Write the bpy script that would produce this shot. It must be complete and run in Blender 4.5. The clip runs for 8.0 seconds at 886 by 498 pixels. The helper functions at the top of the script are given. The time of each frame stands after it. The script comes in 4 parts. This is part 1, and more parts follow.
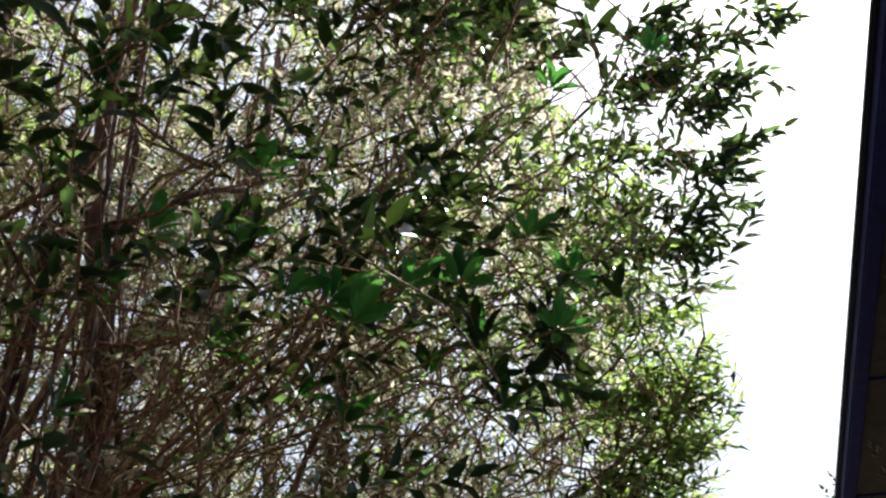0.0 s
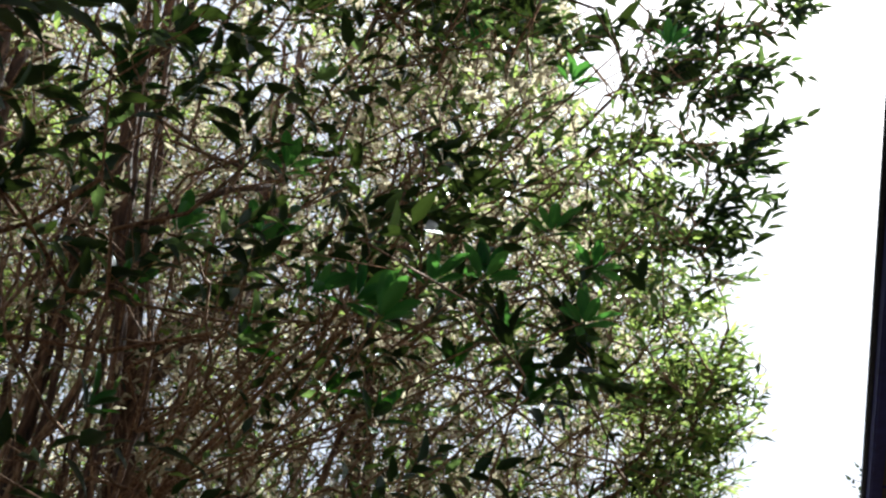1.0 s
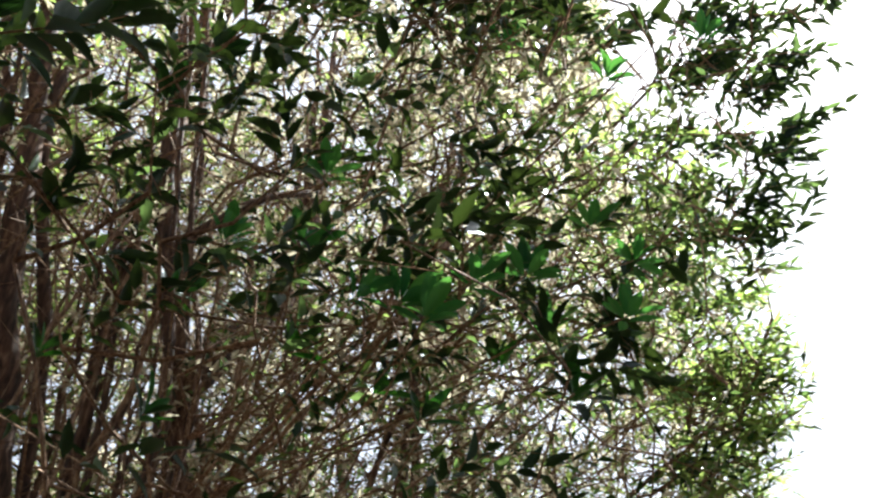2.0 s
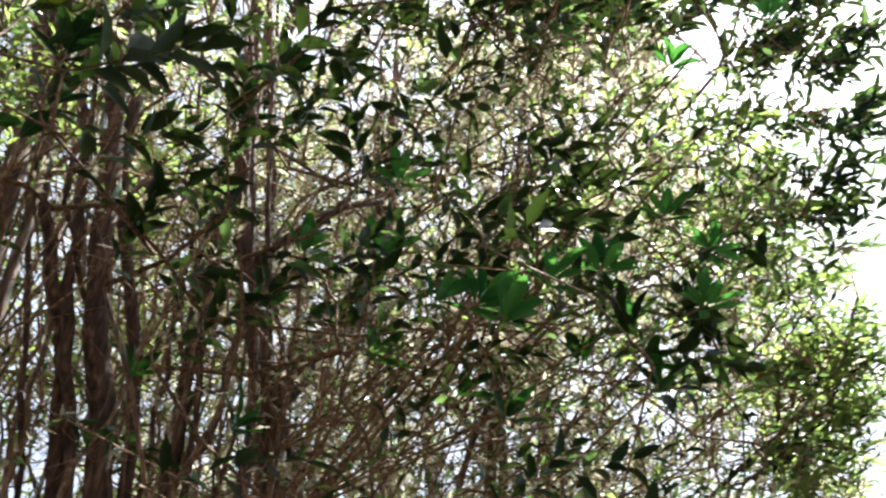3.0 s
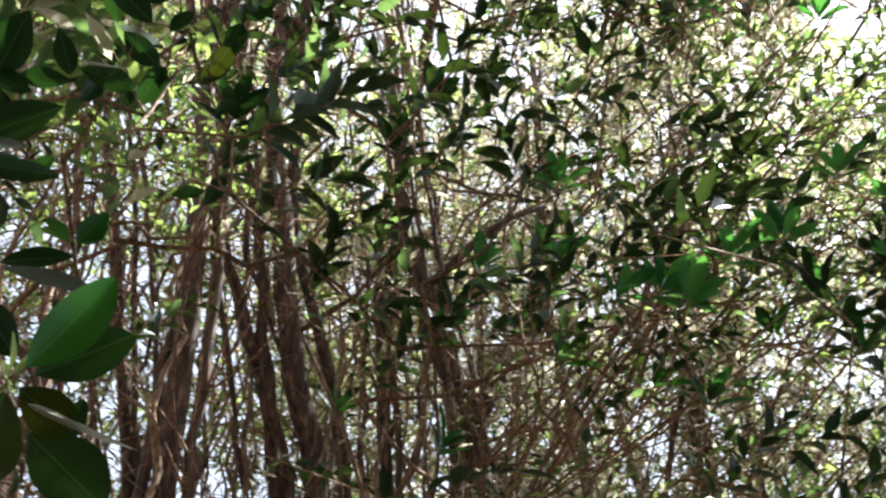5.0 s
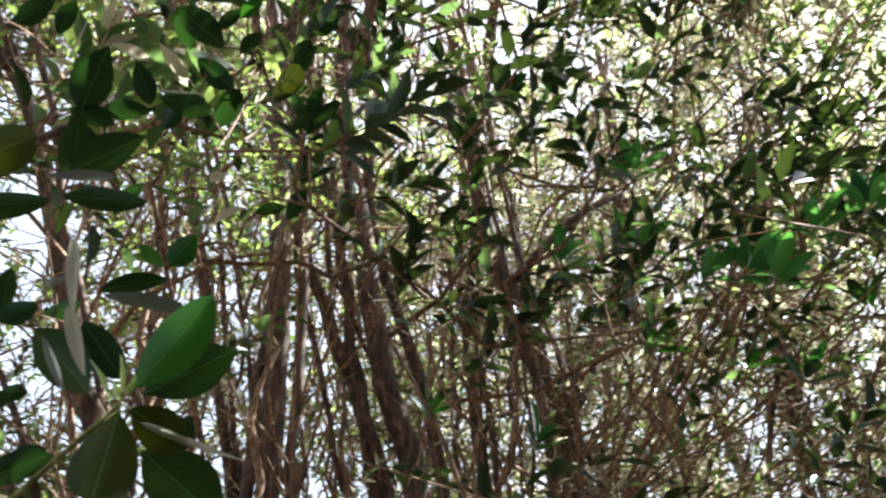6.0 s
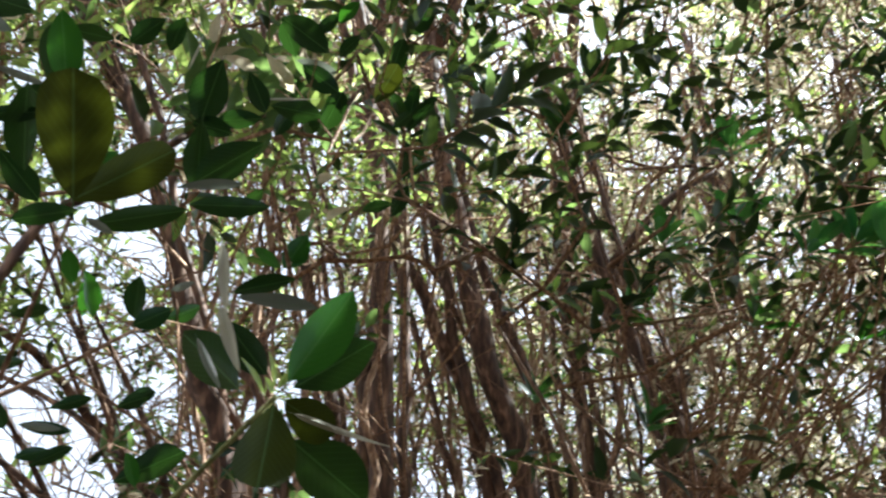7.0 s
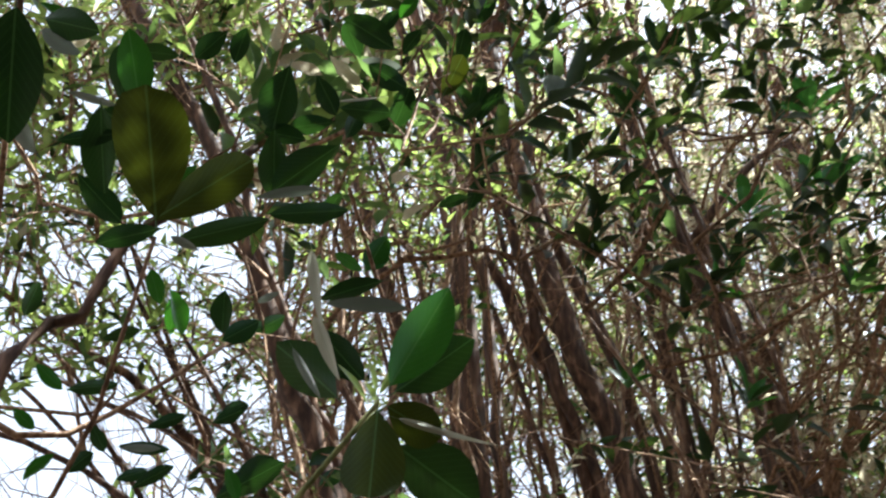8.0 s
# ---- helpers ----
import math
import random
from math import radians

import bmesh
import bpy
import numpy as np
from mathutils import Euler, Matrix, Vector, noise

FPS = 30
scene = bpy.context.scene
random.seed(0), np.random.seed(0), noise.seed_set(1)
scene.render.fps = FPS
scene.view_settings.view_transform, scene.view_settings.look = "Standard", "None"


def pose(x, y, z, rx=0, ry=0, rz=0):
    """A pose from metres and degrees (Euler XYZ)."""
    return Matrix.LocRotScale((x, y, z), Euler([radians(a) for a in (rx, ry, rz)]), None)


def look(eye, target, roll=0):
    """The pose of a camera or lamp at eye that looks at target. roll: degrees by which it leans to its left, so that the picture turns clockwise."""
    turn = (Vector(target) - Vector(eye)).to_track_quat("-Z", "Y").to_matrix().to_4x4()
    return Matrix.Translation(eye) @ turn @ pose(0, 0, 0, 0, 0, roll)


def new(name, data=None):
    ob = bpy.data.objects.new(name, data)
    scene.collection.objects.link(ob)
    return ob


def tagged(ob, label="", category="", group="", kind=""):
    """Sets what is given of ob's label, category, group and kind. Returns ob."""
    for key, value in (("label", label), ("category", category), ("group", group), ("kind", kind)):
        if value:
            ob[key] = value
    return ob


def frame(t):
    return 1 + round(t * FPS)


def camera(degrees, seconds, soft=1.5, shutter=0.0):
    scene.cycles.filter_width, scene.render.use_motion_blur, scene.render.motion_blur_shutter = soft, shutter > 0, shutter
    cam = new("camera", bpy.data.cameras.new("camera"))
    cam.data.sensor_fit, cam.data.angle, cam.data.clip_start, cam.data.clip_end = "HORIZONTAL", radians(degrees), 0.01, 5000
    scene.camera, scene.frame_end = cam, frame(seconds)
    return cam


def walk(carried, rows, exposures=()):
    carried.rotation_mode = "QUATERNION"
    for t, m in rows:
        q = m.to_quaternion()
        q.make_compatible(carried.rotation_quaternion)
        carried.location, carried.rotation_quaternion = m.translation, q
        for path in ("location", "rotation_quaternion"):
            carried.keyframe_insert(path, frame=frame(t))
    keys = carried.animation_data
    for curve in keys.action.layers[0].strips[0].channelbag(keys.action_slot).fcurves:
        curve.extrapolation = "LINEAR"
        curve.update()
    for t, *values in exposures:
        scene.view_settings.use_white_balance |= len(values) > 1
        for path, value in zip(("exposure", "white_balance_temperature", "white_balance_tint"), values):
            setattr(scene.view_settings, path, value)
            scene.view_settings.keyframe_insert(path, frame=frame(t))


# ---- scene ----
cam = camera(46.4, 8.0, soft=2.3, shutter=0.6)
PATH = [
    (0.0, (0.000, 0.000, 1.600), (-0.073, 1.835, 3.146), 0.80),
    (0.5, (-0.004, -0.013, 1.594), (-0.096, 1.826, 3.132), 1.10),
    (1.0, (-0.005, -0.018, 1.590), (-0.128, 1.824, 3.125), 1.10),
    (2.3, (-0.012, -0.043, 1.577), (-0.268, 1.789, 3.106), 0.80),
    (2.5, (-0.012, -0.044, 1.576), (-0.305, 1.782, 3.105), 0.80),
    (3.0, (-0.012, -0.052, 1.570), (-0.390, 1.758, 3.101), 0.60),
    (3.5, (-0.013, -0.053, 1.568), (-0.482, 1.748, 3.084), -0.30),
    (4.0, (-0.022, -0.044, 1.586), (-0.602, 1.728, 3.096), -0.40),
    (4.5, (-0.024, -0.065, 1.569), (-0.684, 1.663, 3.100), -0.60),
    (6.0, (-0.024, -0.086, 1.548), (-0.919, 1.514, 3.098), -2.00),
    (6.5, (-0.030, -0.102, 1.538), (-1.013, 1.448, 3.083), -1.30),
    (7.0, (-0.035, -0.122, 1.529), (-1.108, 1.378, 3.064), -0.90),
    (7.5, (-0.044, -0.127, 1.532), (-1.187, 1.316, 3.071), -1.60),
    (8.0, (-0.061, -0.114, 1.546), (-1.268, 1.289, 3.074), -2.40),
]
walk(cam, [(t, look(e, g, r)) for t, e, g, r in PATH],
     [(0.0, 1.35, 5700, 4), (1.2, 1.45, 5700, 4), (2.4, 2.0, 5700, 4), (4.2, 2.1, 5700, 4), (5.8, 2.35, 5700, 4), (7.2, 2.45, 5650, 4), (8.0, 2.35, 5650, 4)])


# ---- light ----
SUN_AZ, SUN_EL = 34.0, 57.0  # degrees to the right of +y, and above the horizon
world = bpy.data.worlds.new("world")
scene.world = world
world.use_nodes = True
wn = world.node_tree
sky = wn.nodes.new("ShaderNodeTexSky")
sky.sky_type, sky.sun_disc = "NISHITA", False
sky.sun_elevation, sky.sun_rotation = radians(SUN_EL), radians(SUN_AZ)
sky.dust_density, sky.air_density, sky.ozone_density = 6.0, 0.35, 0.0
wn.nodes["Background"].inputs["Strength"].default_value = 0.06
haze = wn.nodes.new("ShaderNodeMix")
haze.data_type = "RGBA"
haze.inputs[0].default_value, haze.inputs[7].default_value = 0.45, (8.6, 8.8, 9.4, 1)
wn.links.new(sky.outputs["Color"], haze.inputs[6])
wn.links.new(haze.outputs[2], wn.nodes["Background"].inputs["Color"])
sun = new("sun", bpy.data.lights.new("sun", "SUN"))
sun.data.energy, sun.data.angle, sun.data.color = 5.0, radians(0.55), (1.0, 0.975, 0.875)
sa, se = radians(SUN_AZ), radians(SUN_EL)
sun.matrix_world = look((20 * math.sin(sa) * math.cos(se), 20 * math.cos(sa) * math.cos(se), 20 * math.sin(se)), (0, 0, 0))


# ---- materials ----
def nodes_of(name):
    m = bpy.data.materials.new(name)
    m.use_nodes = True
    return m, m.node_tree, m.node_tree.nodes["Principled BSDF"]


def ramp(nt, source, stops):
    r = nt.nodes.new("ShaderNodeValToRGB")
    e = r.color_ramp.elements
    while len(e) < len(stops):
        e.new(0.5)
    for el, (at, col) in zip(e, stops):
        el.position, el.color = at, (*col, 1)
    nt.links.new(source, r.inputs["Fac"])
    return r.outputs["Color"]


def grain(nt, scale, detail=4.0, stretch=(1, 1, 1)):
    co = nt.nodes.new("ShaderNodeTexCoord")
    mp = nt.nodes.new("ShaderNodeMapping")
    mp.inputs["Scale"].default_value = stretch
    n = nt.nodes.new("ShaderNodeTexNoise")
    n.inputs["Scale"].default_value, n.inputs["Detail"].default_value = scale, detail
    nt.links.new(co.outputs["Object"], mp.inputs["Vector"])
    nt.links.new(mp.outputs["Vector"], n.inputs["Vector"])
    return n.outputs["Fac"]


def blend(nt, kind, fac, a, b):
    m = nt.nodes.new("ShaderNodeMix")
    m.data_type, m.blend_type = "RGBA", kind
    for slot, v in ((0, fac), (6, a), (7, b)):
        if isinstance(v, (int, float)):
            m.inputs[slot].default_value = v
        elif isinstance(v, tuple):
            m.inputs[slot].default_value = (*v, 1)
        else:
            nt.links.new(v, m.inputs[slot])
    return m.outputs[2]


def relief(nt, bsdf, height, strength, distance):
    b = nt.nodes.new("ShaderNodeBump")
    b.inputs["Strength"].default_value, b.inputs["Distance"].default_value = strength, distance
    nt.links.new(height, b.inputs["Height"])
    nt.links.new(b.outputs["Normal"], bsdf.inputs["Normal"])


def leaf_material(name, single, stops, glow, share=0.4, rough=0.38):
    """single: leaves that are objects of their own; else leaves joined in a crown."""
    m, nt, bsdf = nodes_of(name)
    if single:
        pick = nt.nodes.new("ShaderNodeObjectInfo").outputs["Random"]
    else:
        pick = nt.nodes.new("ShaderNodeNewGeometry").outputs["Random Per Island"]
    col = ramp(nt, pick, stops)
    mott = ramp(nt, grain(nt, 90.0, 3.0), [(0.3, (0.7, 0.72, 0.65)), (0.7, (1.15, 1.12, 1.1))])
    col = blend(nt, "MULTIPLY", 1.0, col, mott)
    if single:
        # pale rib, and side veins that slant forward from it
        co = nt.nodes.new("ShaderNodeTexCoord")
        xyz = nt.nodes.new("ShaderNodeSeparateXYZ")
        nt.links.new(co.outputs["Object"], xyz.inputs[0])

        def calc(op, p, q=0.0):
            n = nt.nodes.new("ShaderNodeMath")
            n.operation = op
            for slot, v in ((0, p), (1, q)):
                if isinstance(v, float):
                    n.inputs[slot].default_value = v
                else:
                    nt.links.new(v, n.inputs[slot])
            return n.outputs[0]

        off = calc("ABSOLUTE", xyz.outputs[0])
        side = calc("SINE", calc("MULTIPLY", calc("SUBTRACT", xyz.outputs[1], calc("MULTIPLY", off, 0.7)), 75.0))
        vein = calc("MULTIPLY", calc("GREATER_THAN", side, 0.88), 0.1)
        rib = calc("LESS_THAN", off, 0.016)
        line = calc("MAXIMUM", vein, calc("MULTIPLY", rib, 0.55))
        col = blend(nt, "MIX", line, col, (0.1, 0.2, 0.07))
        relief(nt, bsdf, calc("SUBTRACT", 1.0, line), 0.25, 0.02)
    nt.links.new(col, bsdf.inputs["Base Color"])
    bsdf.inputs["Roughness"].default_value = rough
    bsdf.inputs["Specular IOR Level"].default_value = 0.2 if single else 0.24
    tr = nt.nodes.new("ShaderNodeBsdfTranslucent")
    nt.links.new(blend(nt, "MIX", 0.65, col, glow), tr.inputs["Color"])
    mix = nt.nodes.new("ShaderNodeMixShader")
    mix.inputs[0].default_value = share
    nt.links.new(bsdf.outputs[0], mix.inputs[1])
    nt.links.new(tr.outputs[0], mix.inputs[2])
    nt.links.new(mix.outputs[0], nt.nodes["Material Output"].inputs["Surface"])
    return m


# The shade on the front leaves is put into these near-black greens.
SHADE_GREEN = [(0.0, (0.005, 0.018, 0.009)), (0.5, (0.008, 0.03, 0.012)), (0.85, (0.015, 0.045, 0.014)), (1.0, (0.04, 0.075, 0.02))]
mat_leaf = leaf_material("shade_dark_leaf", False, SHADE_GREEN, (0.36, 0.52, 0.08), 0.05, 0.36)
# Slender and young greens are lighter copies, brightened as if lit.
mat_slim = leaf_material("slender_leaf", False, [(0.0, (0.014, 0.05, 0.02)), (0.5, (0.03, 0.085, 0.035)), (0.85, (0.06, 0.12, 0.05)), (1.0, (0.13, 0.17, 0.07))], (0.4, 0.58, 0.14), 0.28, 0.36)
mat_thin = leaf_material("backlit_young_leaf", False, [(0.0, (0.03, 0.07, 0.018)), (0.5, (0.07, 0.125, 0.03)), (1.0, (0.16, 0.19, 0.06))], (0.7, 0.86, 0.2), 0.48, 0.38)
FRESH = [(0.0, (0.01, 0.052, 0.009)), (0.5, (0.018, 0.095, 0.014)), (1.0, (0.036, 0.14, 0.02))]
mat_leaf_one = leaf_material("single_leaf", True, FRESH, (0.13, 0.42, 0.02), 0.17, 0.42)
# Lit and shaded copies of the single leaf: light is put into their greens.
mat_lit_tuft = leaf_material("lit_copy_leaf", True, [(0.0, (0.018, 0.095, 0.036)), (0.6, (0.036, 0.17, 0.058)), (1.0, (0.11, 0.28, 0.07))], (0.2, 0.5, 0.06), 0.28, 0.24)
mat_shade_copy = leaf_material("shade_copy_leaf", True, [(0.0, (0.008, 0.024, 0.012)), (0.6, (0.012, 0.042, 0.016)), (1.0, (0.03, 0.06, 0.016))], (0.12, 0.3, 0.03), 0.08, 0.3)
mat_olive = leaf_material("olive_leaf", True, [(0.0, (0.028, 0.046, 0.004)), (1.0, (0.038, 0.06, 0.005))], (0.2, 0.23, 0.01), 0.07, 0.55)
# Grey stands for sky reflected on glossy leaves, painted as base colour.
mat_sky_sheen = leaf_material("sky_sheen_leaf", True, [(0.0, (0.15, 0.18, 0.16)), (1.0, (0.24, 0.25, 0.21))], (0.3, 0.33, 0.25), 0.15, 0.3)
mat_pale = leaf_material("withered_leaf", True, [(0.0, (0.3, 0.29, 0.22)), (1.0, (0.42, 0.4, 0.32))], (0.62, 0.6, 0.46), 0.38, 0.5)
mat_bud = leaf_material("bud_leaf", True, [(0.0, (0.16, 0.24, 0.05)), (1.0, (0.26, 0.34, 0.09))], (0.5, 0.6, 0.12), 0.3, 0.4)
mat_dry = leaf_material("dry_leaf", False, [(0.0, (0.17, 0.11, 0.055)), (0.4, (0.38, 0.285, 0.155)), (1.0, (0.52, 0.43, 0.29))], (0.87, 0.77, 0.55), 0.5, 0.55)


def bark_material(name, dark, mid, pale, scale):
    m, nt, bsdf = nodes_of(name)
    fine = grain(nt, scale, 6.0, (1, 1, 0.18))
    wide = grain(nt, scale * 0.12, 3.0)
    col = ramp(nt, fine, [(0.3, dark), (0.52, mid), (0.75, pale)])
    col = blend(nt, "MULTIPLY", 0.8, col, ramp(nt, wide, [(0.3, (0.55, 0.5, 0.48)), (0.7, (1.15, 1.1, 1.0))]))
    nt.links.new(col, bsdf.inputs["Base Color"])
    bsdf.inputs["Roughness"].default_value = 0.85
    relief(nt, bsdf, fine, 0.9, 0.006)
    return m


mat_bark = bark_material("bark", (0.02, 0.01, 0.006), (0.115, 0.06, 0.038), (0.36, 0.215, 0.135), 60.0)
mat_twig = bark_material("twig_bark", (0.07, 0.034, 0.02), (0.32, 0.185, 0.105), (0.6, 0.42, 0.27), 120.0)
mat_green_twig = bark_material("green_twig", (0.12, 0.14, 0.04), (0.24, 0.26, 0.08), (0.38, 0.38, 0.16), 150.0)


def plain_material(name, low, high, scale, rough, bump, stretch=(1, 1, 1)):
    m, nt, bsdf = nodes_of(name)
    fine = grain(nt, scale, 8.0, stretch)
    wide = grain(nt, scale * 0.07, 3.0)
    col = ramp(nt, fine, [(0.3, low), (0.7, high)])
    col = blend(nt, "MULTIPLY", 0.7, col, ramp(nt, wide, [(0.35, (0.75, 0.74, 0.72)), (0.7, (1.1, 1.1, 1.08))]))
    nt.links.new(col, bsdf.inputs["Base Color"])
    bsdf.inputs["Roughness"].default_value = rough
    relief(nt, bsdf, fine, bump, 0.01)
    return m


mat_ground = plain_material("dry_soil", (0.05, 0.035, 0.022), (0.12, 0.09, 0.06), 14.0, 0.95, 0.7)
mat_wall = plain_material("wall_render", (0.2, 0.14, 0.1), (0.3, 0.22, 0.16), 40.0, 0.9, 0.3)
# Blue colour fringe of the bright edge, put into the dark board's colour.
mat_fascia = plain_material("fringe_blue", (0.018, 0.02, 0.16), (0.03, 0.034, 0.26), 30.0, 0.85, 0.2)
mat_soffit = plain_material("weathered_board", (0.05, 0.042, 0.038), (0.1, 0.085, 0.076), 25.0, 0.7, 0.4, (1, 1, 0.1))
mat_straw = plain_material("pale_splinter", (0.5, 0.46, 0.4), (0.7, 0.66, 0.58), 60.0, 0.7, 0.2)
mat_roof = plain_material("roof_sheet", (0.012, 0.012, 0.03), (0.025, 0.024, 0.045), 20.0, 0.7, 0.3)


# ---- mesh helpers ----
def mesh_of(name, verts, faces, mats, smooth=True, slots=None):
    me = bpy.data.meshes.new(name)
    me.from_pydata(verts.tolist() if hasattr(verts, "tolist") else verts, [], faces.tolist() if hasattr(faces, "tolist") else faces)
    for m in (mats if isinstance(mats, (list, tuple)) else [mats]):
        me.materials.append(m)
    if smooth:
        me.polygons.foreach_set("use_smooth", [True] * len(me.polygons))
    if slots is not None:
        me.polygons.foreach_set("material_index", slots)
    me.update()
    return me


def part(name, me, parent, label=""):
    ob = new(name, me)
    ob.parent = parent
    return tagged(ob, label)


def box_mesh(name, lo, hi, mat, bevel=0.004):
    bm = bmesh.new()
    bmesh.ops.create_cube(bm, size=1.0)
    for v in bm.verts:
        v.co = Vector([lo[i] + (v.co[i] + 0.5) * (hi[i] - lo[i]) for i in range(3)])
    if bevel:
        bmesh.ops.bevel(bm, geom=bm.edges[:], offset=bevel, segments=2, affect="EDGES")
    me = bpy.data.meshes.new(name)
    bm.to_mesh(me)
    bm.free()
    me.materials.append(mat)
    return me


def unit(a):
    return a / np.maximum(np.linalg.norm(a, axis=-1, keepdims=True), 1e-9)


# The hedge runs along s, beside the passage; l is the distance into it, z the height.
ALONG, INTO = np.array((0.276, 0.961, 0.0)), np.array((-0.961, 0.276, 0.0))


def H(s, l, z):
    return s * ALONG + l * INTO + np.array((0, 0, z))


def spline(points, step):
    """A smooth line through the points, as evenly spaced places."""
    p = np.asarray(points, float)
    p = np.vstack((2 * p[0] - p[1], p, 2 * p[-1] - p[-2]))
    out = []
    for i in range(1, len(p) - 2):
        n = max(2, int(np.linalg.norm(p[i + 1] - p[i]) / step))
        t = np.linspace(0, 1, n, endpoint=False)[:, None]
        a, b, c, d = p[i - 1], p[i], p[i + 1], p[i + 2]
        out.append(0.5 * (2 * b + (c - a) * t + (2 * a - 5 * b + 4 * c - d) * t ** 2 + (3 * b - a - 3 * c + d) * t ** 3))
    return np.vstack(out + [p[-2:-1]])


def tube(line, radii, sides, rng, rough=0.12):
    """Verts and faces of a round, slightly uneven stem along a line."""
    n = len(line)
    way = unit(np.gradient(line, axis=0))
    ref = np.where(np.abs(way[:, 2:]) > 0.9, (1.0, 0, 0), (0, 0, 1.0))
    a = unit(np.cross(way, ref))
    b = np.cross(way, a)
    ang = np.linspace(0, 2 * np.pi, sides, endpoint=False)
    lump = 1 + rough * rng.standard_normal((n, sides))
    rad = np.asarray(radii)[:, None] * lump
    v = line[:, None] + rad[..., None] * (np.cos(ang)[None, :, None] * a[:, None] + np.sin(ang)[None, :, None] * b[:, None])
    v = np.vstack((v.reshape(-1, 3), line[:1], line[-1:]))
    f = []
    for i in range(n - 1):
        for k in range(sides):
            j = (k + 1) % sides
            f.append((i * sides + k, i * sides + j, (i + 1) * sides + j, (i + 1) * sides + k))
    f += [(n * sides, (k + 1) % sides, k) for k in range(sides)]
    f += [(n * sides + 1, (n - 1) * sides + k, (n - 1) * sides + (k + 1) % sides) for k in range(sides)]
    return v, f


def twig_net(starts, ends, r0, r1, rng, sides=3, rings=3):
    """Many thin twigs, each bent a little, as one mesh's verts and faces."""
    e = len(starts)
    span = np.linalg.norm(ends - starts, axis=1, keepdims=True)
    way = unit(ends - starts)
    ref = np.where(np.abs(way[:, 2:]) > 0.9, (1.0, 0, 0), (0, 0, 1.0))
    a = unit(np.cross(way, ref))
    b = np.cross(way, a)
    bend = (rng.standard_normal((e, 1)) * a + rng.standard_normal((e, 1)) * b) * np.minimum(span, 0.45) * 0.09
    bend[:, 2] -= 0.04 * span[:, 0]
    ang = np.linspace(0, 2 * np.pi, sides, endpoint=False)
    ring = np.cos(ang)[None, :, None] * a[:, None] + np.sin(ang)[None, :, None] * b[:, None]
    vs = []
    for k in range(rings):
        t = k / (rings - 1)
        mid = starts + (ends - starts) * t + bend * math.sin(math.pi * t) + rng.standard_normal((e, 3)) * span * 0.02 * (0 < k < rings - 1)
        vs.append(mid[:, None] + (r0 + (r1 - r0) * t)[:, None, None] * ring)
    v = np.stack(vs, 1).reshape(-1, 3)
    base = (np.arange(e) * rings * sides)[:, None, None]
    k = np.arange(sides)
    quad = np.stack((k, (k + 1) % sides, (k + 1) % sides + sides, k + sides), 1)
    quad = np.concatenate([quad + i * sides for i in range(rings - 1)])
    f = (base + quad[None]).reshape(-1, 4)
    return v, f


# One leaf: folded along its rib, bent down to its tip. (along, across, up)
LEAF = np.array([(0, 0, 0), (0.1, 0.0, 0), (0.36, -0.5, 0.09), (0.36, 0, -0.02), (0.36, 0.5, 0.09), (0.68, -0.4, 0.03), (0.68, 0, -0.05), (0.68, 0.4, 0.03), (1.0, 0, -0.14)])
LEAF_FACES = np.array([(1, 3, 2), (1, 4, 3), (2, 3, 6), (2, 6, 5), (3, 4, 7), (3, 7, 6), (5, 6, 8), (6, 7, 8), (0, 1, 2)])[:8]


SMALL_LEAF = np.array([(0, 0, 0), (0.42, -0.5, 0.1), (0.4, 0, -0.03), (0.42, 0.5, 0.1), (1.0, 0, -0.1)])
SMALL_FACES = np.array([(0, 2, 1), (0, 3, 2), (1, 2, 4), (2, 3, 4)])


def small_leaf_cloud(place, way, up, length, width):
    """Verts and faces of many tiny leaves, each folded along its rib."""
    side = unit(np.cross(way, up))
    up = np.cross(side, way)
    v = (place[:, None] + SMALL_LEAF[None, :, :1] * (way * length[:, None])[:, None]
         + SMALL_LEAF[None, :, 1:2] * (side * width[:, None])[:, None] + SMALL_LEAF[None, :, 2:] * (up * length[:, None])[:, None])
    f = (np.arange(len(place)) * 5)[:, None, None] + SMALL_FACES[None]
    return v.reshape(-1, 3), f.reshape(-1, 3)


def leaf_cloud(place, way, up, length, width):
    """Verts and faces of many leaves."""
    n = len(place)
    side = unit(np.cross(way, up))
    up = np.cross(side, way)
    v = (place[:, None] + LEAF[None, 1:, :1] * (way * length[:, None])[:, None]
         + LEAF[None, 1:, 1:2] * (side * width[:, None])[:, None] + LEAF[None, 1:, 2:] * (up * length[:, None])[:, None])
    f = (np.arange(n) * 8)[:, None, None] + (LEAF_FACES - 1)[None]
    return v.reshape(-1, 3), f.reshape(-1, 3)


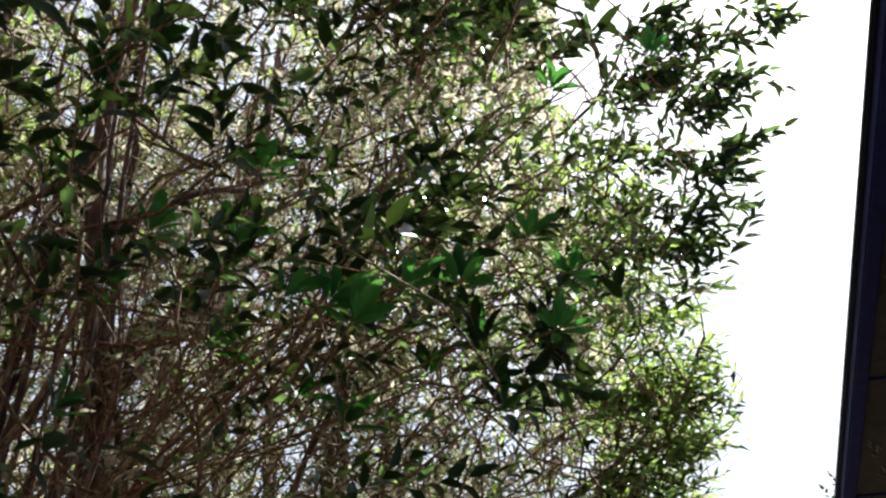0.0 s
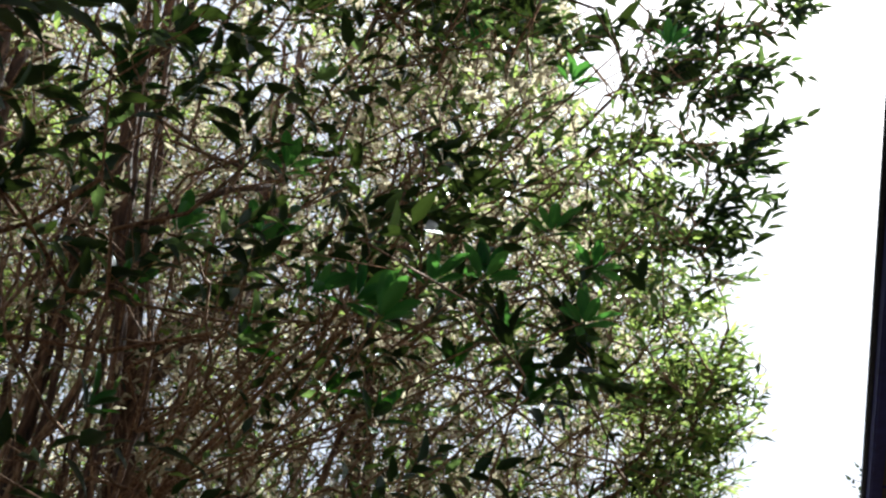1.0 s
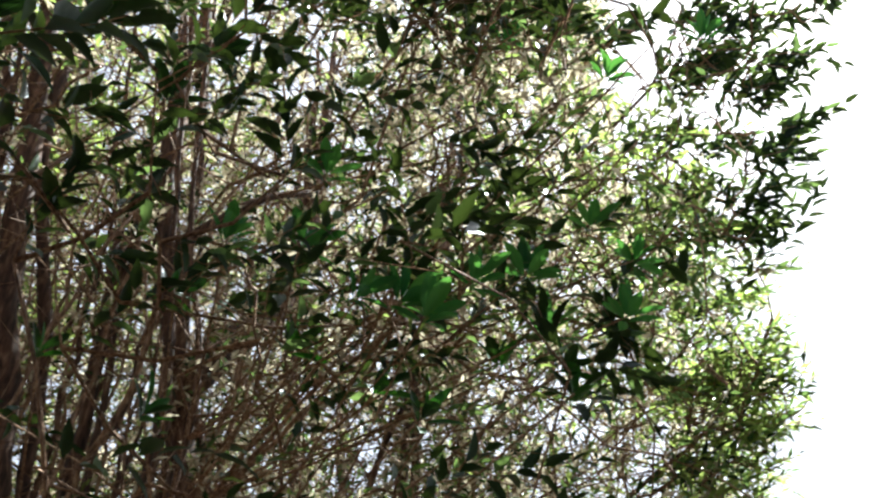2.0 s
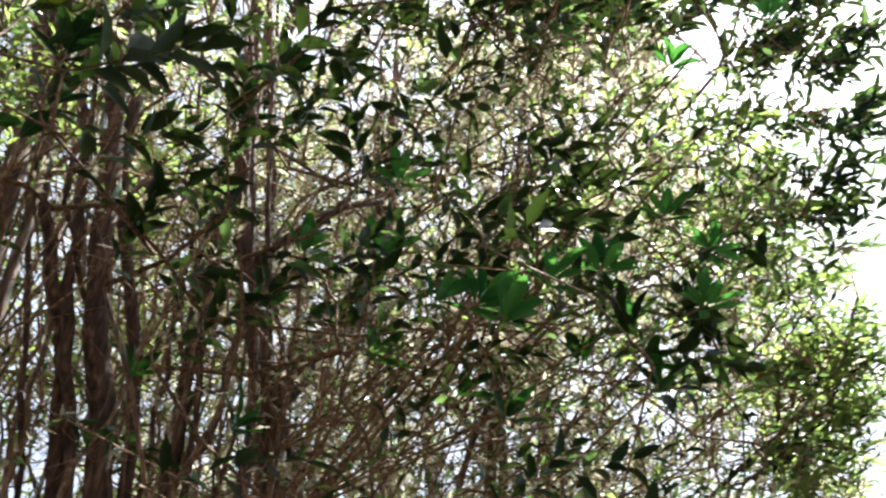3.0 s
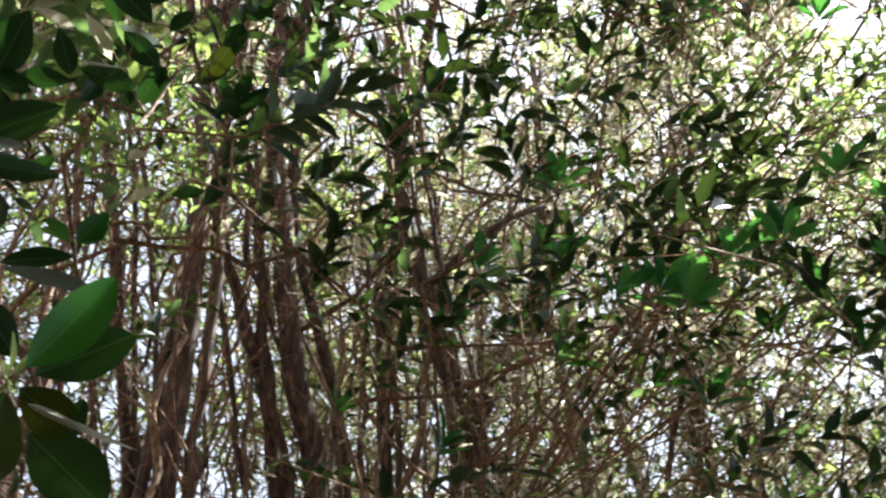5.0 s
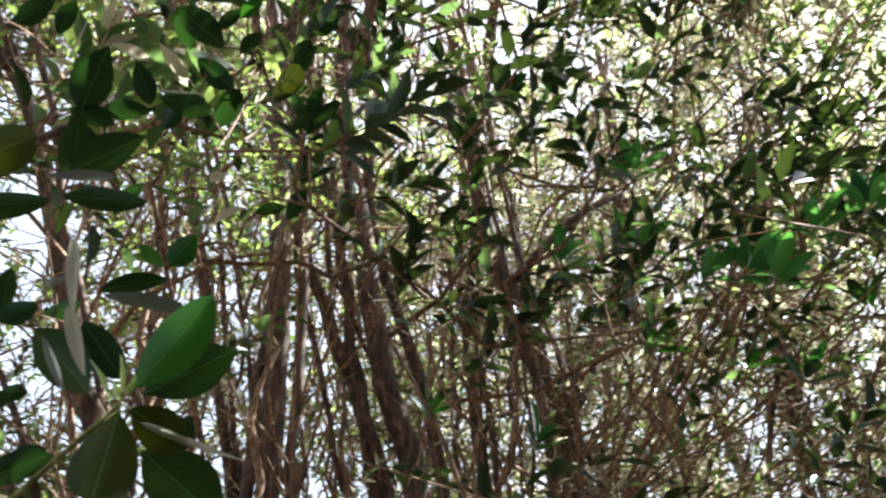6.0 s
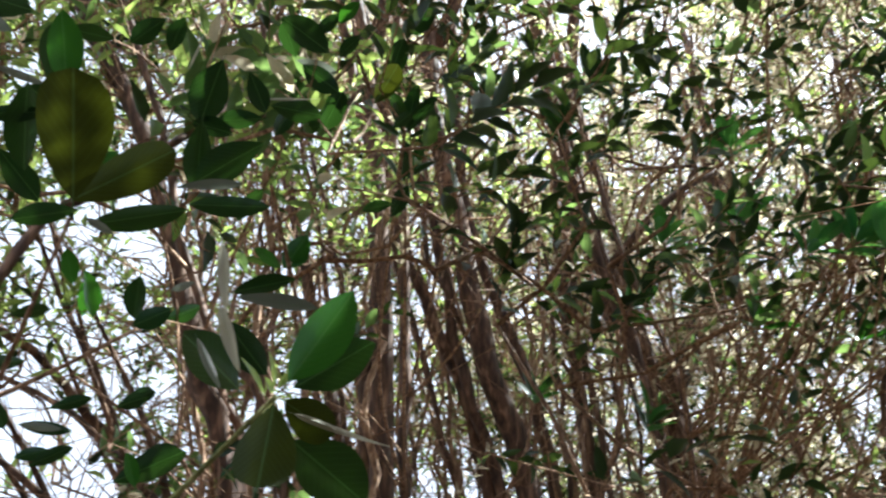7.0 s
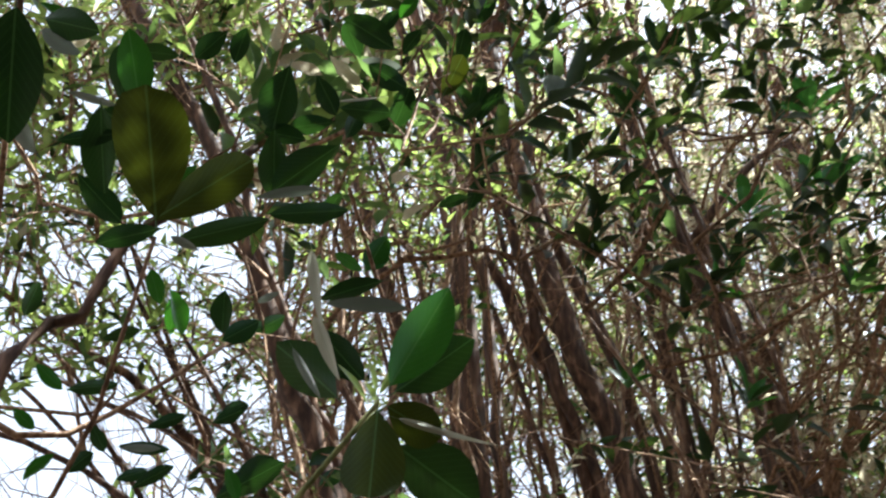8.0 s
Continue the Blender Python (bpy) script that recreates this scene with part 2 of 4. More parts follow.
def sprays(tips, ways, spans, counts, size, rng):
    """Leaves set in a spiral round each shoot, thicker towards its tip."""
    idx = np.repeat(np.arange(len(tips)), counts)
    order = np.concatenate([np.arange(c) for c in counts])
    t = 1 - 0.85 * (order / np.maximum(counts[idx] - 1, 1)) ** 0.9
    way, span = ways[idx], spans[idx]
    ref = np.where(np.abs(way[:, 2:]) > 0.9, (1.0, 0, 0), (0, 0, 1.0))
    a = unit(np.cross(way, ref))
    b = np.cross(way, a)
    turn = order * 2.4 + rng.random(len(idx)) * 0.8
    out = np.cos(turn)[:, None] * a + np.sin(turn)[:, None] * b
    lean = np.radians(np.clip(22 + 38 * (1 - t) + rng.normal(0, 12, len(idx)), 5, 85))
    d = way * np.cos(lean)[:, None] + out * np.sin(lean)[:, None]
    d[:, 2] -= 0.12 * rng.random(len(idx))
    d = unit(d)
    up = unit(np.array((0, 0, 1.0)) + 0.55 * way - 0.35 * out + rng.normal(0, 0.3, (len(idx), 3)))
    place = tips[idx] - way * (span * (1 - t))[:, None]
    length = size[idx] * (0.7 + 0.5 * rng.random(len(idx))) * (0.75 + 0.25 * np.sin(np.pi * np.clip(t, 0, 1) ** 0.7))
    return place, d, up, length, length * (0.27 + 0.13 * rng.random(len(idx)))


def network(roots, targets):
    """Each target grows out of the nearest older place, sooner from below: a branching web. Returns starts and the load on each."""
    near = np.array([np.min(np.sum((roots - p) ** 2, 1)) for p in targets])
    order = np.argsort(near)
    nodes = np.vstack((roots, np.zeros((2 * len(targets), 3))))
    count, mother, own = len(roots), {}, {}
    starts = np.zeros_like(targets)
    for i in order:
        p = targets[i]
        q = nodes[:count]
        cost = np.linalg.norm(q - p, axis=1) + 0.7 * np.maximum(0, q[:, 2] - p[2] + 0.03)
        j = int(np.argmin(cost))
        starts[i] = nodes[j]
        own[i] = j
        nodes[count], nodes[count + 1] = p, 0.4 * p + 0.6 * nodes[j]
        mother[count], mother[count + 1] = i, i
        count += 2
    load = np.ones(len(targets))
    for i in order[::-1]:
        if own[i] in mother:
            load[mother[own[i]]] += load[i]
    return starts, load


# ---- ground and house ----
def ground_sheet():
    n, half = 60, 1500.0
    u = np.linspace(-1, 1, n)
    c = np.sign(u) * np.abs(u) ** 4 * half
    x, y = np.meshgrid(c, c)
    r = np.hypot(x, y)
    z = 0.012 * np.sin(x * 3.1) * np.cos(y * 2.3) * (r < 40) - 0.01
    v = np.stack((x, y, z), -1).reshape(-1, 3)
    i = np.arange(n - 1)[:, None] * n + np.arange(n - 1)[None]
    f = np.stack((i, i + 1, i + n + 1, i + n), -1).reshape(-1, 4)
    ob = new("ground", mesh_of("ground", v, f, mat_ground))
    return tagged(ob, "dark bare soil and leaf litter beside the hedge", "ground", kind="structure")


ground_sheet()

# The house stands along the passage; its own x runs out from the wall, y along the eave.
EAVE = pose(0.85, 1.36, 0.0, 0, 0, -12.55)
house = new("house")
house.matrix_world = EAVE
tagged(house, "low house with dark-edged eave and weathered brown soffit", "house")
part("wall", box_mesh("wall", (0.5, -5.0, 0.0), (0.72, 9.0, 3.465), mat_wall), house, "plain brown rendered wall in shade")
part("far_wall", box_mesh("far_wall", (4.2, -5.0, 0.0), (4.42, 9.0, 4.28), mat_wall), house)
for y0 in (-5.0, 8.78):
    gable = box_mesh("end_wall", (0.723, y0, 0.0), (4.197, y0 + 0.22, 3.35), mat_wall)
    for v in gable.vertices:
        v.co.z += 0.22 * v.co.x if v.co.z > 1 else 0.0
    part("end_wall", gable, house)
part("fascia", box_mesh("fascia", (0.0, -5.2, 3.33), (0.045, 9.2, 3.4), mat_fascia, 0.006), house, "dark eave board, blue edge fringe put into its colour")
soffit = part("soffit", box_mesh("soffit", (0.047, -5.19, 3.352), (0.498, 9.19, 3.37), mat_soffit), house, "dark brown weathered boards")
for i in range(18):
    y = -5.0 + i * 0.8
    part("batten", box_mesh("batten", (0.05, y, 3.345), (0.495, y + 0.012, 3.3535), mat_fascia, 0.002), soffit)
rng = np.random.default_rng(5)
for i in range(60):
    # pale splinters where the board has lifted
    x, y, a, ln = 0.06 + 0.16 * rng.random(), -0.4 + 4.2 * rng.random(), rng.normal(0.35, 0.25), 0.03 + 0.07 * rng.random()
    line = np.array([(x + math.sin(a) * ln * k, y + math.cos(a) * ln * k, 3.3515 - 0.003 * math.sin(3 * k)) for k in np.linspace(0, 1, 5)])
    v, f = tube(line, [0.0008, 0.0026, 0.003, 0.0022, 0.0007], 5, rng)
    part("splinter", mesh_of("splinter", v, f, mat_straw), soffit, "pale lifted splinter")
roof = box_mesh("roof", (-0.015, -5.25, 3.373), (4.7, 9.25, 3.4), mat_roof, 0.006)
roof.vertices.foreach_set("co", [c for v in roof.vertices for c in (v.co.x, v.co.y, v.co.z + 0.22 * max(0.0, v.co.x - 0.02))])
part("roof", roof, house, "grey metal roof sheet")


# ---- the hedge ----
def front(s, z):
    """How far into the hedge its leafy face lies."""
    k = np.clip((s - 1.1) / 1.1, 0, 1)
    return 0.6 - 0.42 * k * k * (3 - 2 * k) + 0.1 * np.sin(2.1 * s + 1.7 * z) - 0.05 * (z - 3)


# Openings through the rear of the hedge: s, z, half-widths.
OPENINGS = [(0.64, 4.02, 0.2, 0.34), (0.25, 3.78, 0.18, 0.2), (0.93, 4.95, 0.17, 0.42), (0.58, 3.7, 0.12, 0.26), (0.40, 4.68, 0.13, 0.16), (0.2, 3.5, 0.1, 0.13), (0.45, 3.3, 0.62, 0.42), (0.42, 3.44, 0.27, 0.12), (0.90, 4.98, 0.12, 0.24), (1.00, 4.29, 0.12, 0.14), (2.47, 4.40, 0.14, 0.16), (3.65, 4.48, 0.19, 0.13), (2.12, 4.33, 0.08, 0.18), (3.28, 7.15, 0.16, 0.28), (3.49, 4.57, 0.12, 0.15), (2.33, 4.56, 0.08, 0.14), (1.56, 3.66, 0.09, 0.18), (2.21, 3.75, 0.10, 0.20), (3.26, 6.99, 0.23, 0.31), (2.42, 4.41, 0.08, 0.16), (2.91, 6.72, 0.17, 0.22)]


def top(s, l):
    """How high the clipped hedge reaches."""
    return 5.7 + 0.25 * math.sin(1.1 * s + 0.6) + 0.2 * math.sin(1.9 * l)


def shoots(centre, shells, rng):
    """Tips and ways of a tree's leafy shoots: many in the outer shell of the hedge, few inside it."""
    tips, ways, over, size, sort = [], [], [], [], []
    for shell, n in shells.items():
        for _ in range(n):
            s = centre + rng.normal(0, 0.6)
            big = 0.05
            if shell == "face":
                z = rng.uniform(1.6, 6.0)
                l = front(s, z) + abs(rng.normal(0, 0.45))
                w = -0.8 * INTO + 0.2 * ALONG + np.array((0, 0, 0.25))
                if z > 4.0 and s < 3.6 and l < 0.9 and rng.random() < 0.5:
                    continue
                if s < 1.55 and rng.random() > (0.6 if (z - 1.6) > 0.74 * math.hypot(s, l) else 0.1):
                    continue
                if s < 0.45 and l < 1.4 and (z < 3.6 or rng.random() < 0.6):
                    continue
                big = 0.078 if s < 2.0 + rng.normal(0, 0.35) else 0.05
            elif shell == "rear":
                z = rng.uniform(1.3, 6.8)
                l = 3.7 - abs(rng.normal(0, 0.5))
                if s < 1.1 and z < 3.6 and rng.random() < 0.5:
                    continue
                w = 0.7 * INTO + np.array((0, 0, 0.6))
                big = 0.06
            elif shell == "crest":
                l = rng.uniform(0.15, 3.5)
                z = top(s, l) - abs(rng.normal(0, 0.4))
                w = (l - 1.9) * 0.3 * INTO + np.array((0, 0, 0.9))
                big = 0.043
            elif shell == "end":
                # thin sunlit growth where the hedge stops
                s, l = 4.9 - abs(rng.normal(0, 0.5)), rng.uniform(0.3, 5.5)
                z = rng.uniform(1.8, 8.2)
                w = 0.3 * ALONG + np.array((0, 0, 0.7))
                big = 0.06
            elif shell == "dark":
                # big leaves high on the near side, shade painted into their green
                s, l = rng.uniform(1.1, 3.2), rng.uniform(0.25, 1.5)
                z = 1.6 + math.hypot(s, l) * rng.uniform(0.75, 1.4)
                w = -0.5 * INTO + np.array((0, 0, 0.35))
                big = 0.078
            elif shell == "thicket":
                # dry twiggy growth low in the hedge
                s, l = centre + rng.normal(0.3, 0.5), rng.uniform(0.9, 2.7)
                z = rng.uniform(2.2, 4.3)
                w = np.array((0, 0, 0.5))
                big = 0.045
            elif shell == "brow":
                # fine sunlit growth high in the front of the hedge
                s, z = centre + rng.normal(0.2, 0.6), rng.uniform(3.4, 6.0)
                l = 0.38 + 0.03 * (s - 2) + abs(rng.normal(0, 0.4))
                w = -0.2 * INTO + np.array((0, 0, 0.7))
                if s < 1.5 or (z - 1.6) > 1.75 * s:
                    continue
            elif shell == "shade_arch":
                # unseen boughs added over the passage, above the walker, to shade the leaves below
                s, l = rng.uniform(-0.6, 2.4), rng.uniform(-0.7, 1.3)
                z = 2.05 + 1.75 * math.hypot(s, l) + abs(rng.normal(0, 0.7))
                w = -0.6 * INTO + np.array((0, 0, 0.3))
                if z > 6.0:
                    continue
                big = 0.075
            else:
                z, l = rng.uniform(3.5 if s < 3.0 else 2.0, 5.5), rng.uniform(0.9, 3.2)
                w = np.array((0, 0, 0.5))
                if s < 1.0 and l < 1.5:
                    continue
                big = 0.078 if rng.random() < 0.12 and s < 3 else 0.045
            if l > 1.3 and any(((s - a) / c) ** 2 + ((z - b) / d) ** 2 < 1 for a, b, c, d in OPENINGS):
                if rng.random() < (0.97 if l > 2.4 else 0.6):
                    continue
            if shell not in ("shade_arch", "rear") and l < 0.155 * s and z > 1.6 + 0.9 * s:
                # the front leans back towards its top
                continue
            p = H(s, l, z)
            clump = noise.noise(Vector(p * 1.5)) + 0.5 * noise.noise(Vector(p * 3.7))
            if clump < rng.normal(-0.3 if shell in ("crest", "inside", "brow") else -0.16, 0.16):
                continue
            tips.append(p)
            ways.append(w + rng.normal(0, 0.42, 3))
            over.append(shell == "shade_arch")
            size.append(big)
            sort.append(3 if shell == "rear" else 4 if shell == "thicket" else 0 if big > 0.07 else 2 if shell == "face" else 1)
    return np.array(tips), unit(np.array(ways)), np.array(over), np.array(size), np.array(sort)


def stem(tree, points, r0, r1, rng, name="stem", step=0.12, wobble=0.004, mat=None):
    """One trunk or limb from (s, l, z) places; returns its line in the world."""
    line = spline([H(*p) for p in points], step)
    line[1:-1] += rng.normal(0, wobble, (len(line) - 2, 3)) * (1, 1, 0.3)
    t = np.linspace(0, 1, len(line))
    v, f = tube(line, r0 + (r1 - r0) * t ** 0.8, 9 if r0 > 0.02 else 6, rng, 0.1)
    part(name, mesh_of(name, v, f, mat or mat_bark), tree)
    return line


# Shares of leaves dark with painted shade, dry, young (lighter, as if lit) and slender: on big-leaved shoots, in the
# sunlit top, on the face, at the rear, in the thicket, on the outer boughs, on young clumps, on the low outer boughs.
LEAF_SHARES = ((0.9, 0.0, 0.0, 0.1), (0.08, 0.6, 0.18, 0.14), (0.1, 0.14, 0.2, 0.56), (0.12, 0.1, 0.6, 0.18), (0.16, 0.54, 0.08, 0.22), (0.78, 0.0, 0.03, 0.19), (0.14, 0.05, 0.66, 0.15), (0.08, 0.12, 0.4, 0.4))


def hedge_tree(label, centre, stems, shells, thin, seed, extra=(), limb=(), clumps=()):
    rng = np.random.default_rng(seed)
    tree = new("hedge_tree")
    tagged(tree, label, "tree", "trees of the hedge")
    lines = [stem(tree, *one, rng) for one in stems]
    for pts, r0, r1 in stems:
        # stems that grew together with the thick ones
        for _ in range(2 if r0 > 0.03 else 0):
            ds, dl = rng.normal(0, 0.06), rng.normal(0, 0.06)
            mate = [(a + ds + rng.normal(0, 0.028), b + dl + rng.normal(0, 0.03), c) for a, b, c in pts]
            lines.append(stem(tree, mate, rng.uniform(0.2, 0.4) * r0, r1 * 0.7, rng, "stem", 0.12, 0.006))
    base = stems[0][0][0]
    for _ in range(thin):
        # slender suckers that rise through the bare inside
        s, l = base[0] + rng.normal(0, 0.2), base[1] + 0.06 + abs(rng.normal(0, 0.25))
        ds, dl, top = rng.normal(0, 0.36), rng.normal(0.05, 0.36), rng.uniform(3.6, 5.8)
        pts = [(s, l, 0), (s + 0.25 * ds, l + 0.25 * dl, 0.3 * top), (s + 0.6 * ds + rng.normal(0, 0.12), l + 0.6 * dl + rng.normal(0, 0.12), 0.62 * top),
               (s + ds + rng.normal(0, 0.1), l + dl + rng.normal(0, 0.1), top)]
        r = rng.uniform(0.007, 0.02)
        lines.append(stem(tree, pts, r, 0.004, rng, "sucker", 0.12, 0.016, mat_twig if rng.random() < 0.8 else mat_bark))
    tips, ways, over, size, sort = shoots(centre, shells, rng)
    bunch = 0
    for s, l, z, wide, n, big, c in clumps:
        tips = np.vstack((tips, H(s, l, z) + unit(rng.normal(0, 1, (n, 3))) * wide * rng.random((n, 1)) ** 0.5))
        ways = np.vstack((ways, unit(rng.normal(0, 0.5, (n, 3)) + (0.2, -0.1, 0.6))))
        over, size, sort = np.concatenate((over, np.full(n, c == 0))), np.concatenate((size, np.full(n, big))), np.concatenate((sort, np.full(n, c)))
    if len(extra):
        # each bough tip carries a loose cluster of shoots behind it
        e = np.array(extra)
        back = np.array((-0.85, 0.1, -0.35))
        high = e[e[:, 2] > 3.6]
        e = np.vstack([e] + [q + back * rng.uniform(0.0, 0.15, (len(q), 1)) + rng.normal(0, 0.028, q.shape) for q in (e, e, e, e, e, e, high)])
        bunch = len(e)
        # upper boughs get mostly the shade-dark green, low ones the lighter lit greens
        size = np.concatenate((size, np.where(e[:, 2] < 3.6, 0.06, 0.078)))
        sort = np.concatenate((sort, np.where(e[:, 2] < 3.6, 7, 5)))
        tips = np.vstack((tips, e))
        ways = np.vstack((ways, unit(np.array((0.85, 0.1, 0.42)) + rng.normal(0, 0.22, e.shape))))
    spans = rng.uniform(0.13, 0.34, len(tips))
    feet = tips - ways * spans[:, None]
    roots = np.vstack([ln[len(ln) // 4::2] for ln in lines])
    over = np.concatenate((over, np.zeros(len(tips) - len(over), bool)))
    starts, load = np.zeros_like(feet), np.zeros(len(feet))
    starts[~over], load[~over] = network(roots, feet[~over])
    if over.any():
        # unseen limb that carries the added shading boughs
        shade_arch = stem(tree, limb, 0.03, 0.008, rng, "limb")
        starts[over], load[over] = network(shade_arch[len(shade_arch) // 3:], feet[over])
    r = 0.0016 * load ** 0.42 + 0.0007
    r[len(r) - bunch:] = np.minimum(r[len(r) - bunch:], 0.0035)
    v1, f1 = twig_net(starts, feet, np.minimum(r * 1.25, 0.0055), np.minimum(r, 0.005), rng)
    v2, f2 = twig_net(feet, tips, np.full(len(tips), 0.0018), np.full(len(tips), 0.0008), rng)
    # bare side twigs
    bare = 600 if abs(centre) < 0.9 else 500
    woody = roots[roots @ INTO > 1.2]
    pick = woody[rng.integers(0, len(woody), bare)]
    side = np.flatnonzero(rng.random(len(starts) - bunch) < np.where(feet[:len(starts) - bunch] @ INTO < 0.2, 0.0, np.where(np.isin(sort[:len(starts) - bunch], (1, 4)), 0.35, 1.0)))
    own = len(side)
    at = np.vstack((starts[side] + (feet - starts)[side] * rng.random((own, 1)), pick))
    n = len(at)
    end = at + rng.normal(0, 0.13, (n, 3)) + (0, 0, 0.06)
    end[own:] += rng.normal(0, 0.16, (bare, 3)) + (0, 0, 0.14)
    v3, f3 = twig_net(at, end, rng.uniform(0.0012, 0.0036, n), np.full(n, 0.0008), rng)
    part("brushwood", mesh_of("brushwood", np.vstack((v1, v2, v3)), np.vstack((f1, f2 + len(v1), f3 + len(v1) + len(v2))), mat_twig), tree, "brown leafless twigs")["kind"] = "stuff"
    counts = rng.integers(8, 16, len(tips))
    fine = np.isin(sort, (1, 4))
    counts[fine] += rng.integers(5, 11, fine.sum())
    place, d, up, ln, wd = sprays(tips, ways, spans, counts, size, rng)
    wd[np.repeat(np.arange(len(tips)) >= len(tips) - bunch, counts)] *= 0.78
    leafy = np.repeat(size, counts)
    chance = rng.random(len(place))
    sort = np.repeat(sort, counts)
    kind = np.zeros(len(place), int)
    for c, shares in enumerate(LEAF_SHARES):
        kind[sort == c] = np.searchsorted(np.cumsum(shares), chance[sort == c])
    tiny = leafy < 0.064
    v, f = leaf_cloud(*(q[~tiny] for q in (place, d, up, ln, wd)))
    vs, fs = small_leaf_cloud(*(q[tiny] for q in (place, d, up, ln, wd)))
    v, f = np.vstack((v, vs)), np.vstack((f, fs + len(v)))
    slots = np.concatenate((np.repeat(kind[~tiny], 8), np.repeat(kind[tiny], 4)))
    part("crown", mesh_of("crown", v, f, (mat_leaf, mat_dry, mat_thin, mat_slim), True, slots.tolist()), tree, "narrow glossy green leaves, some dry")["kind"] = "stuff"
    return tree, roots


tree_a, roots_a = hedge_tree(
    "tall hedge tree with bare brown stem and leafy top", 1.3,
    [([(1.32, 2.0, 0), (1.28, 2.0, 1.5), (1.25, 2.0, 2.7), (1.2, 2.0, 3.7), (1.1, 2.02, 4.6), (1.0, 2.1, 5.8)], 0.046, 0.024),
     ([(1.45, 2.1, 0), (1.75, 2.1, 2.2), (1.63, 2.1, 3.14), (1.4, 2.1, 3.62), (1.3, 2.12, 4.1), (1.25, 2.3, 5.4)], 0.042, 0.012),
     ([(1.4, 2.25, 0), (1.38, 2.3, 2.0), (1.35, 2.3, 2.8), (1.21, 2.3, 3.32), (1.04, 2.3, 3.9), (0.8, 2.4, 5.2)], 0.036, 0.012)],
    {"face": 460, "rear": 1000, "crest": 260, "inside": 150, "shade_arch": 300}, 20, 11,
    limb=[(1.15, 2.02, 4.3), (1.0, 1.4, 5.2), (0.7, 0.8, 5.3), (0.4, 0.2, 4.6), (0.2, -0.2, 3.9)],
    # clump added above the view to shade the leaves nearest the passage
    clumps=[(1.06, 0.28, 3.65, 0.36, 110, 0.08, 0)])
tree_b, roots_b = hedge_tree(
    "many-stemmed hedge tree with reddish brown bark", 2.0,
    [([(1.95, 2.0, 0), (1.9, 2.0, 1.8), (1.77, 2.0, 2.88), (1.63, 2.0, 3.26), (1.51, 2.0, 3.83), (1.42, 2.0, 4.4), (1.4, 2.0, 6)], 0.055, 0.028),
     ([(2.05, 2.1, 0), (2.15, 2.1, 2.0), (2.14, 2.1, 3.18), (2.11, 2.1, 3.75), (2.2, 2.1, 4.5), (2.3, 2.2, 6)], 0.04, 0.014),
     ([(1.9, 1.9, 0), (1.95, 1.75, 2.0), (1.95, 1.65, 3.0), (1.86, 1.7, 3.6), (1.8, 1.8, 4.6)], 0.035, 0.012),
     ([(1.87, 1.72, 3.55), (1.95, 1.5, 3.74), (2.1, 1.43, 3.9), (2.27, 1.44, 4.05)], 0.016, 0.011)],
    {"face": 310, "rear": 1000, "crest": 300, "inside": 140, "shade_arch": 400, "brow": 160, "thicket": 480, "dark": 40}, 26, 12,
    limb=[(1.43, 2.0, 4.6), (1.5, 1.4, 5.6), (1.4, 0.8, 5.8), (1.3, 0.2, 5.4), (1.2, -0.3, 4.9)])
